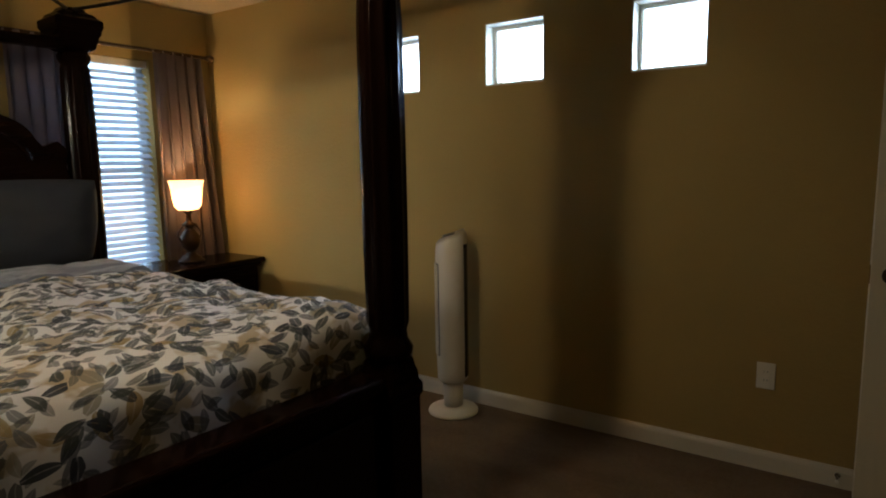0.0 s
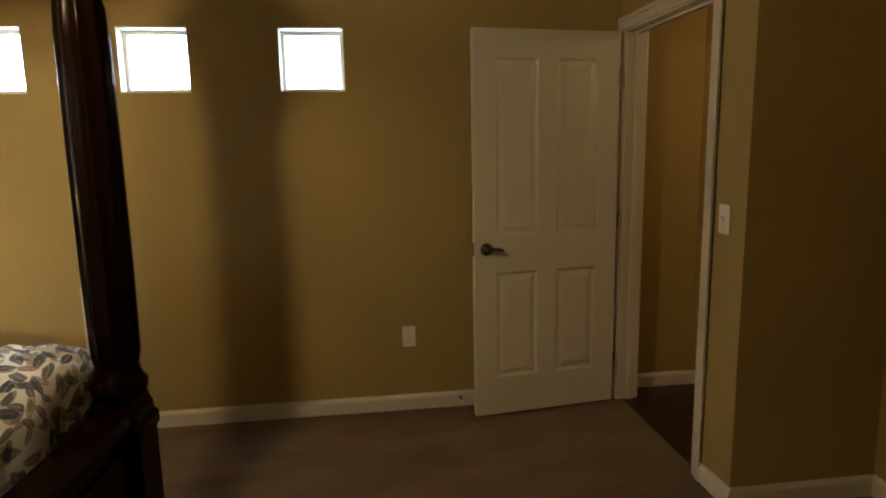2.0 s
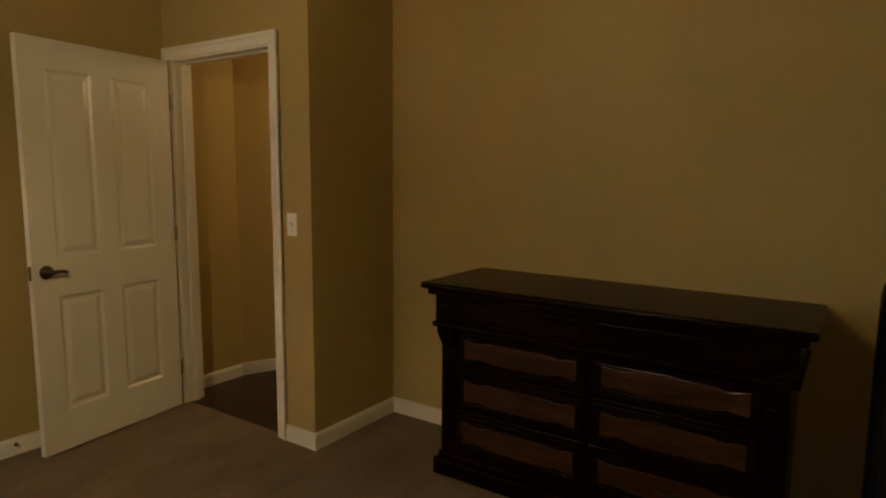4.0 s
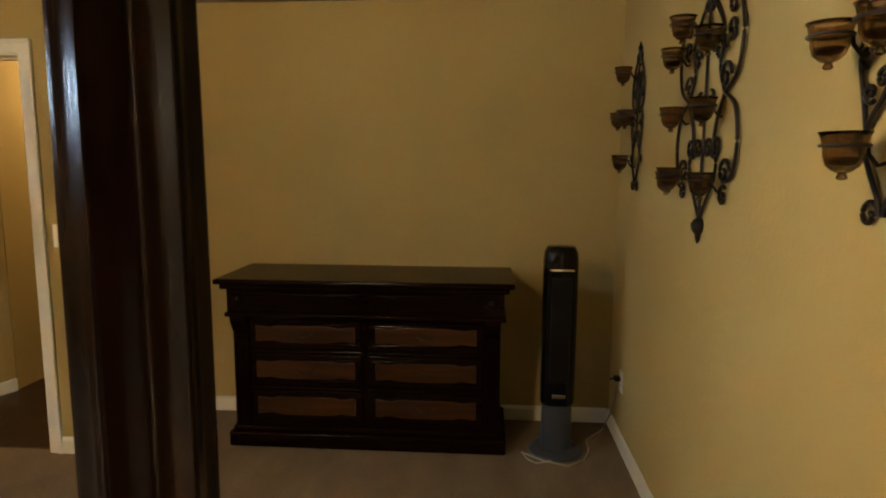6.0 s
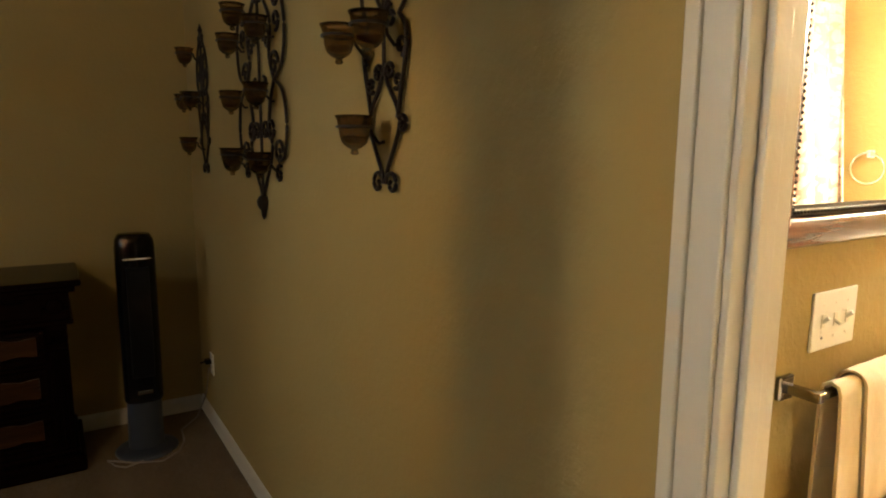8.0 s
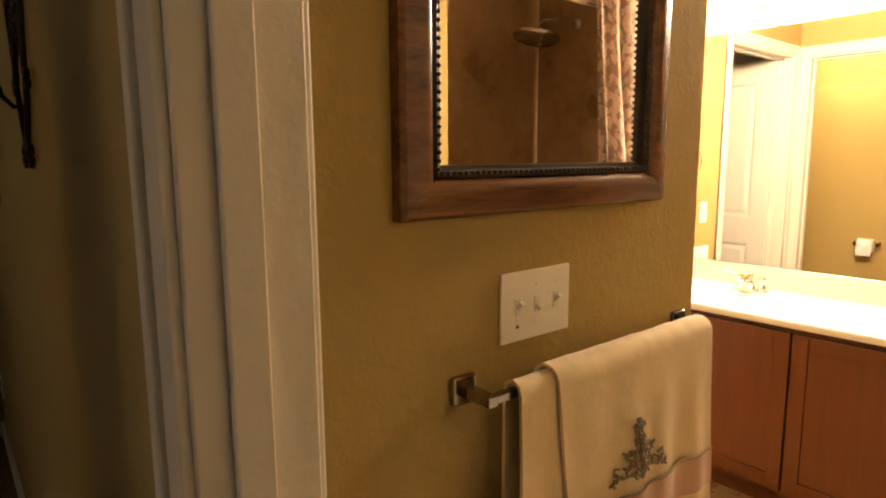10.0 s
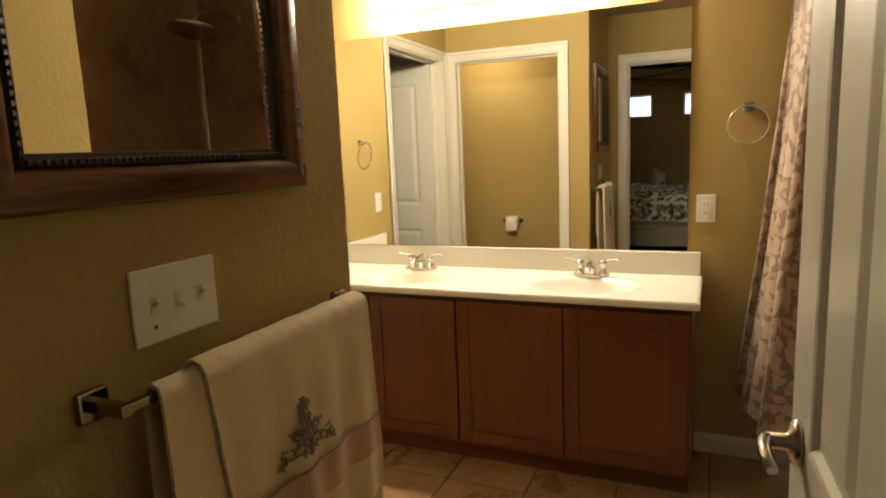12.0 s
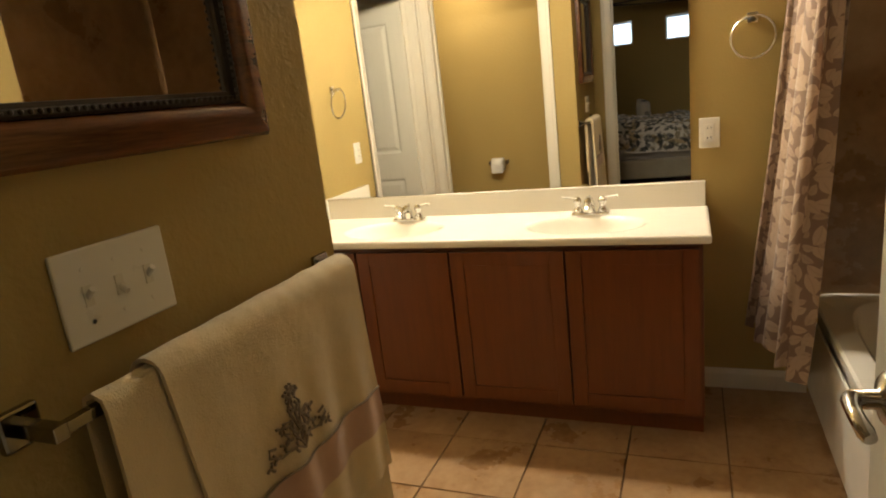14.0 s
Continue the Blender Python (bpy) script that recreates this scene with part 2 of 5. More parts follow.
def leaf_print():
    """White cotton printed with dense sprays of grey, olive and ochre leaves."""
    m, nt, p = material("leaf_print_cotton", (0.7, 0.7, 0.7), 0.85, 0, 0.2)
    c = nt.nodes.new("ShaderNodeTexCoord")
    sep0 = nt.nodes.new("ShaderNodeSeparateXYZ")
    nt.links.new(c.outputs["Object"], sep0.inputs[0])
    yy = maths(nt, "SUBTRACT", sep0.outputs[1], 0.309)
    hung = maths(nt, "GREATER_THAN", maths(nt, "ABSOLUTE", yy), 0.76)
    fallen = maths(nt, "SUBTRACT", 0.880, sep0.outputs[2])
    along = maths(nt, "ADD", yy, maths(nt, "MULTIPLY", maths(nt, "MULTIPLY", maths(nt, "SIGN", yy), hung), fallen))
    comb = nt.nodes.new("ShaderNodeCombineXYZ")
    fold = maths(nt, "MULTIPLY", maths(nt, "MULTIPLY", maths(nt, "GREATER_THAN", sep0.outputs[0], -1.37), maths(nt, "SUBTRACT", 1.0, hung)), fallen)
    nt.links.new(maths(nt, "ADD", sep0.outputs[0], fold), comb.inputs[0])
    nt.links.new(along, comb.inputs[1])

    col = (0.68, 0.665, 0.64)
    blot = noise_tex(nt, comb.outputs[0], 6.5, 3, 0.55)
    col = mix(nt, ramp(nt, blot, [(0.53, (0, 0, 0)), (0.60, (0.75, 0.75, 0.75))]), col, (0.34, 0.24, 0.09))
    for tint, sc, seed, length, width, keep in (((0.24, 0.21, 0.14), 13.5, 1.3, 0.046, 0.018, 0.38), ((0.10, 0.105, 0.115), 14.5, 4.1, 0.040, 0.015, 0.62),
                                                ((0.30, 0.21, 0.07), 11.5, 7.7, 0.044, 0.018, 0.16), ((0.026, 0.032, 0.042), 14.0, 9.2, 0.040, 0.0150, 0.80),
                                                ((0.055, 0.062, 0.055), 16.5, 2.9, 0.033, 0.0130, 0.70)):
        col = mix(nt, leaf_layer(nt, comb.outputs[0], sc, seed, length, width, keep), col, tint)
    nt.links.new(col, p.inputs["Base Color"])
    bump(nt, p, maths(nt, "ADD", noise_tex(nt, coords(nt), 700, 2), maths(nt, "MULTIPLY", noise_tex(nt, coords(nt), 11, 4), 5)), 0.35, 0.004)
    return m


def damask(name, dark, light, rough=0.42):
    """Two-tone woven damask: pale leaves on a darker satin ground."""
    m, nt, p = material(name, dark, rough, 0, 0.4)
    c = nt.nodes.new("ShaderNodeTexCoord")
    sep = nt.nodes.new("ShaderNodeSeparateXYZ")
    nt.links.new(c.outputs["UV"], sep.inputs[0])
    comb = nt.nodes.new("ShaderNodeCombineXYZ")
    nt.links.new(maths(nt, "MULTIPLY", sep.outputs[0], 1.15), comb.inputs[0])
    nt.links.new(maths(nt, "MULTIPLY", sep.outputs[1], 1.95), comb.inputs[1])
    f = leaf_layer(nt, comb.outputs[0], 13.0, 0.7, 0.031, 0.017, 1.1)
    for sc, seed, length, width in ((12.0, 3.3, 0.033, 0.017), (15.0, 6.1, 0.027, 0.015), (17.0, 8.8, 0.023, 0.013)):
        f = maths(nt, "MAXIMUM", f, leaf_layer(nt, comb.outputs[0], sc, seed, length, width, 0.9))
    f = maths(nt, "MULTIPLY", f, 1.05)
    nt.links.new(mix(nt, f, dark, light), p.inputs["Base Color"])
    nt.links.new(ramp(nt, f, [(0.0, (0.58,) * 3), (1.0, (rough,) * 3)]), p.inputs["Roughness"])
    p.inputs["Sheen Weight"].default_value = 0.3
    bump(nt, p, noise_tex(nt, coords(nt), 500, 2), 0.2, 0.001)
    return m


def stone(name, a, b, c, rough=0.35, scale=3.0):
    m, nt, p = material(name, a, rough, 0, 0.4)
    info = nt.nodes.new("ShaderNodeObjectInfo")
    v = nt.nodes.new("ShaderNodeVectorMath")
    v.operation = "MULTIPLY_ADD"
    nt.links.new(info.outputs["Random"], v.inputs[0])
    v.inputs[1].default_value = (17.0, 9.0, 5.0)
    nt.links.new(coords(nt), v.inputs[2])
    n = noise_tex(nt, v.outputs[0], scale, 6, 0.62)
    s = noise_tex(nt, v.outputs[0], scale * 7, 4, 0.6)
    col = ramp(nt, maths(nt, "ADD", maths(nt, "MULTIPLY", n, 0.7), maths(nt, "MULTIPLY", s, 0.3)), [(0.33, a), (0.5, b), (0.68, c)])
    nt.links.new(col, p.inputs["Base Color"])
    nt.links.new(ramp(nt, n, [(0.3, (rough * 0.75,) * 3), (0.7, (rough * 1.4,) * 3)]), p.inputs["Roughness"])
    bump(nt, p, s, 0.2, 0.0015)
    return m


CARPET = carpet_material()
LEAVES = leaf_print()
DAMASK = damask("taupe_damask", (0.19, 0.122, 0.088), (0.41, 0.300, 0.218))
DRAPE = damask("plum_taupe_drape", (0.085, 0.060, 0.058), (0.13, 0.095, 0.088), 0.6)
TILE = stone("beige_floor_tile", (0.22, 0.125, 0.058), (0.33, 0.205, 0.105), (0.42, 0.285, 0.165), 0.30, 4.0)
GROUT = plain("brown_grout", (0.16, 0.095, 0.050), 0.9)
SURROUND = stone("brown_stone_surround", (0.15, 0.085, 0.035), (0.235, 0.140, 0.062), (0.30, 0.19, 0.095), 0.30, 2.2)
HALLW = wood("dark_hall_floor_wood", (0.010, 0.005, 0.003), (0.040, 0.017, 0.009), 0.32, "x", 1.0)
FRAMEW = wood("bronze_wash_frame_wood", (0.045, 0.014, 0.0045), (0.185, 0.068, 0.021), 0.24, "y", 1.6, 0.10)
FRAMED = wood("dark_frame_lip_wood", (0.008, 0.005, 0.004), (0.030, 0.018, 0.012), 0.38, "y", 2.0)


# ---- mesh helpers ----
def to_mesh(name, bm, mat, smooth=None):
    if smooth is not None:
        for f in bm.faces:
            f.smooth = True
        for e in bm.edges:
            if len(e.link_faces) == 2 and e.calc_face_angle(0) > radians(smooth):
                e.smooth = False
    me = bpy.data.meshes.new(name)
    bm.to_mesh(me)
    bm.free()
    me.materials.append(mat)
    return me


def part(name, bm, mat, parent=None, label="", smooth=None, m=None):
    ob = new(name, to_mesh(name, bm, mat, smooth))
    if parent is not None:
        ob.parent = parent
    if m is not None:
        ob.matrix_local = m
    if label:
        tagged(ob, label)
    return ob


def thing(name, m, label, category, group="", kind=""):
    ob = new(name)
    ob.empty_display_size = 0.1
    ob.matrix_world = m
    return tagged(ob, label, category, group, kind)


def box(x0, x1, y0, y1, z0, z1, bev=0.0, bm=None, seg=2):
    own = bmesh.new()
    vs = [own.verts.new((x, y, z)) for x in (x0, x1) for y in (y0, y1) for z in (z0, z1)]
    for q in ((0, 1, 3, 2), (4, 6, 7, 5), (0, 4, 5, 1), (2, 3, 7, 6), (0, 2, 6, 4), (1, 5, 7, 3)):
        own.faces.new([vs[i] for i in q])
    if bev:
        bmesh.ops.bevel(own, geom=own.edges[:], offset=bev, segments=seg, profile=0.5, affect="EDGES")
    bmesh.ops.recalc_face_normals(own, faces=own.faces[:])
    return join(bm, own)


def join(bm, own, m=None):
    if m is not None:
        own.transform(m)
    if bm is None:
        return own
    idx = {}
    for v in own.verts:
        idx[v] = bm.verts.new(v.co)
    for f in own.faces:
        try:
            bm.faces.new([idx[v] for v in f.verts])
        except ValueError:
            pass
    own.free()
    return bm


def lathe(profile, seg=28, bm=None, m=None, flute=0, depth=0.0, flutez=(0, 0)):
    """Turned shape: profile of (radius, height); flutes are cut between the two heights."""
    own = bmesh.new()
    rings = []
    for r, z in profile:
        ring = []
        for i in range(seg):
            a = 2 * math.pi * i / seg
            rr = r
            if flute and flutez[0] <= z <= flutez[1]:
                rr = r - depth * (0.5 - 0.5 * math.cos(a * flute)) ** 0.6
            ring.append(own.verts.new((rr * math.cos(a), rr * math.sin(a), z)))
        rings.append(ring)
    for a, b in zip(rings, rings[1:]):
        for i in range(seg):
            own.faces.new((a[i], a[(i + 1) % seg], b[(i + 1) % seg], b[i]))
    if profile[0][0] > 1e-5:
        own.faces.new(rings[0][::-1])
    if profile[-1][0] > 1e-5:
        own.faces.new(rings[-1])
    return join(bm, own, m)


def tube(points, radius, seg=8, bm=None, closed=False, taper=None):
    """A round bar along points."""
    own = bmesh.new()
    pts = [Vector(p) for p in points]
    rings, n = [], len(pts)
    up = Vector((0.013, 0.031, 1)).normalized()
    for i, p in enumerate(pts):
        d = (pts[(i + 1) % n] - pts[i - 1]) if closed or 0 < i < n - 1 else (pts[1] - pts[0] if i == 0 else pts[-1] - pts[-2])
        d.normalize()
        s = d.cross(up)
        if s.length < 0.05:
            s = d.cross(Vector((1, 0, 0)))
        s.normalize()
        u = s.cross(d)
        r = radius * (taper[i] if taper else 1)
        rings.append([own.verts.new(p + r * (math.cos(2 * math.pi * k / seg) * s + math.sin(2 * math.pi * k / seg) * u)) for k in range(seg)])
    for i in range(n if closed else n - 1):
        a, b = rings[i], rings[(i + 1) % n]
        for k in range(seg):
            own.faces.new((a[k], a[(k + 1) % seg], b[(k + 1) % seg], b[k]))
    if not closed:
        own.faces.new(rings[0][::-1])
        own.faces.new(rings[-1])
    bmesh.ops.recalc_face_normals(own, faces=own.faces[:])
    return join(bm, own)


def sheet(fn, nu, nv, thick=0.0, bm=None):
    """A grid from fn(u, v) with u, v in 0..1, given thickness along its normals."""
    own = bmesh.new()
    g = [[own.verts.new(fn(i / nu, j / nv)) for j in range(nv + 1)] for i in range(nu + 1)]
    for i in range(nu):
        for j in range(nv):
            own.faces.new((g[i][j], g[i + 1][j], g[i + 1][j + 1], g[i][j + 1]))
    bmesh.ops.recalc_face_normals(own, faces=own.faces[:])
    if thick:
        own.normal_update()
        k = [[own.verts.new(p.co - thick * p.normal) for p in row] for row in g]
        for i in range(nu):
            for j in range(nv):
                own.faces.new((k[i][j], k[i][j + 1], k[i + 1][j + 1], k[i + 1][j]))
        rim = [(i, 0) for i in range(nu)] + [(nu, j) for j in range(nv)] + [(i, nv) for i in range(nu, 0, -1)] + [(0, j) for j in range(nv, 0, -1)]
        for (a, c), (d, e) in zip(rim, rim[1:] + rim[:1]):
            own.faces.new((g[a][c], k[a][c], k[d][e], g[d][e]))
        bmesh.ops.recalc_face_normals(own, faces=own.faces[:])
        place = {q[i][j]: (i / nu, j / nv) for q in (g, k) for i in range(nu + 1) for j in range(nv + 1)}
        layer = own.loops.layers.uv.new("cloth")
        for f in own.faces:
            for corner in f.loops:
                corner[layer].uv = place[corner.vert]
    return join(bm, own)


def prism(outline, z0, z1, bev=0.0, bm=None, m=None):
    """A flat outline of (x, y) raised from z0 to z1."""
    own = bmesh.new()
    a = [own.verts.new((x, y, z0)) for x, y in outline]
    b = [own.verts.new((x, y, z1)) for x, y in outline]
    n = len(outline)
    own.faces.new(a[::-1])
    own.faces.new(b)
    for i in range(n):
        own.faces.new((a[i], a[(i + 1) % n], b[(i + 1) % n], b[i]))
    bmesh.ops.recalc_face_normals(own, faces=own.faces[:])
    if bev:
        bmesh.ops.bevel(own, geom=own.edges[:], offset=bev, segments=2, profile=0.5, affect="EDGES")
    return join(bm, own, m)


def wall_mesh(axis, c0, c1, a0, a1, z0, z1, holes=()):
    """A wall between c0 and c1 across its thickness, a0 to a1 along it, with holes (a0, a1, z0, z1) cut through."""
    bm = bmesh.new()
    aa = sorted({a0, a1, *(q for h in holes for q in h[:2])})
    zz = sorted({z0, z1, *(q for h in holes for q in h[2:])})

    def solid(i, j):
        if not (0 <= i < len(aa) - 1 and 0 <= j < len(zz) - 1):
            return False
        a, z = (aa[i] + aa[i + 1]) / 2, (zz[j] + zz[j + 1]) / 2
        return not any(h[0] < a < h[1] and h[2] < z < h[3] for h in holes)

    def pt(c, a, z):
        return (c, a, z) if axis == "x" else (a, c, z)

    def quad(*ps):
        bm.faces.new([bm.verts.new(p) for p in ps])
    for i in range(len(aa) - 1):
        for j in range(len(zz) - 1):
            if not solid(i, j):
                continue
            p, q, r, s = aa[i], aa[i + 1], zz[j], zz[j + 1]
            for c in (c0, c1):
                quad(pt(c, p, r), pt(c, q, r), pt(c, q, s), pt(c, p, s))
            if not solid(i - 1, j):
                quad(pt(c0, p, r), pt(c1, p, r), pt(c1, p, s), pt(c0, p, s))
            if not solid(i + 1, j):
                quad(pt(c0, q, r), pt(c1, q, r), pt(c1, q, s), pt(c0, q, s))
            if not solid(i, j - 1):
                quad(pt(c0, p, r), pt(c1, p, r), pt(c1, q, r), pt(c0, q, r))
            if not solid(i, j + 1):
                quad(pt(c0, p, s), pt(c1, p, s), pt(c1, q, s), pt(c0, q, s))
    bmesh.ops.remove_doubles(bm, verts=bm.verts[:], dist=1e-5)
    bmesh.ops.recalc_face_normals(bm, faces=bm.faces[:])
    return bm


def structure(name, bm, mat, label, category, smooth=None):
    return tagged(part(name, bm, mat, None, "", smooth), label, category, "", "structure")


# ---- walls, floors, ceilings ----
TW = 0.115
structure("wall_window", wall_mesh("y", YW, YW + 0.16, XH - 0.16, XE + TW, 0, H, [(a, b, *WZ) for a, b in WIN]), WALL,
          "tan painted wall with three small high windows", "wall")
structure("wall_head", wall_mesh("x", XH - 0.16, XH, YS - TW, YW, 0, H, [HWIN]), WALL, "tan painted wall behind the bed headboard", "wall")
structure("wall_sconce", wall_mesh("y", YB, YS, XH, XD, 0, H, [(-2.40, -1.594, 0, 2.05)]), WALL, "tan wall with iron sconces and the bathroom doorway", "wall")
structure("wall_dresser", wall_mesh("x", XD, XD + TW, YB, YJ + 0.12, 0, H), WALL, "tan painted wall behind the dresser", "wall")
structure("wall_entry", wall_mesh("x", XE, XE + TW, YJ, YW, 0, H, [(1.42, 2.274, 0, 2.05)]), WALL, "tan wall with the hall doorway", "wall")
structure("wall_jog", wall_mesh("y", YJ, YJ + TW, XE + TW, XD, 0, H), WALL, "short tan return wall beside the hall doorway", "wall")
structure("wall_hall_side", wall_mesh("y", YW + 0.07, YW + 0.16, XE + TW, 1.56, 0, H), WALL, "tan hall wall beyond the doorway", "wall")
structure("wall_hall_bend", prism([(1.56, YW + 0.07), (1.86, YW - 0.06), (1.90, YW + 0.03), (1.60, YW + 0.16), (1.56, YW + 0.16)], 0, H), WALL, "short angled tan wall in the hall", "wall")
structure("wall_hall_far", wall_mesh("y", YW - 0.06, YW + 0.03, 1.87, 4.0, 0, H), WALL, "tan hall wall past the bend", "wall")
structure("wall_hall_end", wall_mesh("x", 4.0, 4.1, YJ + TW, YW + 0.16, 0, H), WALL, "tan wall at the end of the hall", "wall")
structure("wall_hall_back", wall_mesh("y", YJ + 0.02, YJ + TW, XD + TW, 4.0, 0, H), WALL, "tan inner wall of the hall", "wall")
structure("wall_mirror_side", wall_mesh("x", XF, XF + TW, YC, YB, 0, H), WALL, "tan bathroom wall with framed mirror and towel bar", "wall")
structure("wall_toilet_room", wall_mesh("y", YC, YC + TW, XF + TW, XA, 0, H, [(-1.25, -0.445, 0, 2.05)]), WALL, "tan wall with the toilet room doorway", "wall")
structure("wall_alcove", wall_mesh("x", XA, XA + TW, YV, YC + TW, 0, H, [(-3.68, -2.80, 0, 2.05)]), WALL, "tan wall with the closet doorway", "wall")
structure("wall_vanity", wall_mesh("y", YV - TW, YV, TUB_BACK - TW, XA + TW, 0, H), WALL, "tan wall behind the vanity mirror", "wall")
structure("wall_tub_side", wall_mesh("x", XT - 0.10, XT, TUB_END, YB, 0, H), WALL, "tan wall between bathroom door and tub", "wall")
structure("wall_tub_end", wall_mesh("y", TUB_END, TUB_END + 0.10, TUB_BACK, XT - 0.10, 0, H), WALL, "wall at the end of the tub", "wall")
structure("wall_tub_back", wall_mesh("x", TUB_BACK - TW, TUB_BACK, YV, TUB_END + 0.10, 0, H), WALL, "wall behind the tub", "wall")
structure("wall_toilet_end", wall_mesh("x", 0.55, 0.65, YC + TW, YB, 0, H), WALL, "end wall of the toilet room", "wall")
structure("wall_closet", wall_mesh("x", 1.2, 1.3, YV, YC + TW, 0, H), PLATE, "white closet back wall", "wall")
structure("wall_closet_south", wall_mesh("y", YV - TW, YV, XA + TW, 1.3, 0, H), PLATE, "white closet side wall", "wall")
structure("wall_closet_north", wall_mesh("y", YC + 0.01, YC + TW, XA + TW, 1.2, 0, H), PLATE, "white closet side wall", "wall")
structure("floor", box(XH - 0.16, XD + 0.1, YS - 0.06, YW + 0.16, -0.10, 0), CARPET, "beige brown cut-pile bedroom carpet", "carpet")
structure("floor_hall", box(XE + 0.03, 4.1, YJ, YW + 0.2, -0.09, 0.004), HALLW, "dark wood hall floor", "floor")
structure("floor_bath", box(TUB_BACK - 0.1, 1.3, YV - 0.1, YS - 0.06, -0.10, -0.008), GROUT, "brown grout under the bathroom tiles", "floor")
structure("ceiling", box(XH - 0.16, 4.1, YS - 0.06, YW + 0.2, H, H + 0.1), CEIL, "flat tan bedroom ceiling", "ceiling")
structure("ceiling_bath", box(TUB_BACK - 0.12, 1.3, YV - 0.12, YS - 0.06, H, H + 0.1), CEIL, "flat tan bathroom ceiling", "ceiling")


# ---- trim, doors, windows ----
def casing(name, axis, c, sgn, a0, a1, ztop, label, w=0.065):
    """Door casing of two stepped boards round an opening on the wall face c; sgn is the way out of the wall."""
    th = thing(name, pose(0, 0, 0), label, "door trim", "", "structure")

    def slab(p0, p1, z0, z1, d):
        lo, hi = sorted((c, c + sgn * d))
        return box(lo, hi, p0, p1, z0, z1, 0.003) if axis == "x" else box(p0, p1, lo, hi, z0, z1, 0.003)
    for nm, p0, p1, z0, z1 in (("side_casing", a0 - w, a0, 0, ztop), ("side_casing", a1, a1 + w, 0, ztop), ("head_casing", a0 - w, a1 + w, ztop, ztop + w)):
        part(nm, slab(p0, p1, z0, z1, 0.013), WHITE, th)
    k = 0.022
    for nm, p0, p1, z0, z1 in (("backband", a0 - w, a0 - w + k, 0, ztop + w - k), ("backband", a1 + w - k, a1 + w, 0, ztop + w - k), ("backband", a0 - w, a1 + w, ztop + w - k, ztop + w)):
        part(nm, slab(p0, p1, z0, z1, 0.021), WHITE, th)
    return th


def jamb(name, axis, c0, c1, a0, a1, ztop, label):
    th = thing(name, pose(0, 0, 0), label, "door jamb", "", "structure")

    def slab(p0, p1, z0, z1, e0, e1):
        return box(e0, e1, p0, p1, z0, z1, 0.002) if axis == "x" else box(p0, p1, e0, e1, z0, z1, 0.002)
    t, mid = 0.016, (c0 + c1) / 2
    for p0, p1, z0, z1 in ((a0, a0 + t, 0, ztop), (a1 - t, a1, 0, ztop), (a0 + t, a1 - t, ztop - t, ztop)):
        part("jamb_board", slab(p0, p1, z0, z1, c0 - 0.002, c1 + 0.002), WHITE, th)
    s = 0.012
    for p0, p1, z0, z1 in ((a0 + t, a0 + t + s, 0, ztop - t), (a1 - t - s, a1 - t, 0, ztop - t), (a0 + t + s, a1 - t - s, ztop - t - s, ztop - t)):
        part("door_stop", slab(p0, p1, z0, z1, mid - 0.008, mid + 0.028), WHITE, th)
    return th


DOORS = (("entry", "x", XE, XE + TW, 1.42, 2.274), ("bath", "y", YB, YS, -2.40, -1.594), ("toilet", "y", YC, YC + TW, -1.25, -0.445), ("closet", "x", XA, XA + TW, -3.68, -2.80))
for nm, ax, c0, c1, a0, a1 in DOORS:
    jamb("door_jamb", ax, c0, c1, a0, a1, 2.05, "white painted door jamb with stop")
    if nm != "toilet":
        casing("door_trim", ax, c1, 1, a0 + 0.006, a1 - 0.006, 2.044, "white painted door casing")
    casing("door_trim", ax, c0, -1, a0 + 0.006, a1 - 0.006, 2.044, "white painted door casing")


def lever_set(parent, x, z, sgn, metal):
    """Rose, neck and lever on one face of a leaf; sgn: the face's way."""
    y = 0.0 if sgn > 0 else -0.035
    rose = part("rose", lathe([(0.033, 0), (0.033, 0.006), (0.026, 0.012), (0.012, 0.016), (0.011, 0.042), (0, 0.042)], 24), metal, parent, "", 40, pose(x, y, z, -90 * sgn))
    pts = [(x, y + sgn * 0.040, z)] + [(x + 0.078 * k / 8, y + sgn * (0.042 + 0.006 * math.sin(k / 8 * 3)), z + 0.006 * math.sin(k / 8 * math.pi) - 0.006 * k / 8) for k in range(1, 9)]
    part("lever", tube(pts, 0.009, 10, None, False, [1.2, 1.2, 1.1, 1, 1, 1, 1, 1.05, 0.8]), metal, parent, "curved metal door lever", 50)
    return rose


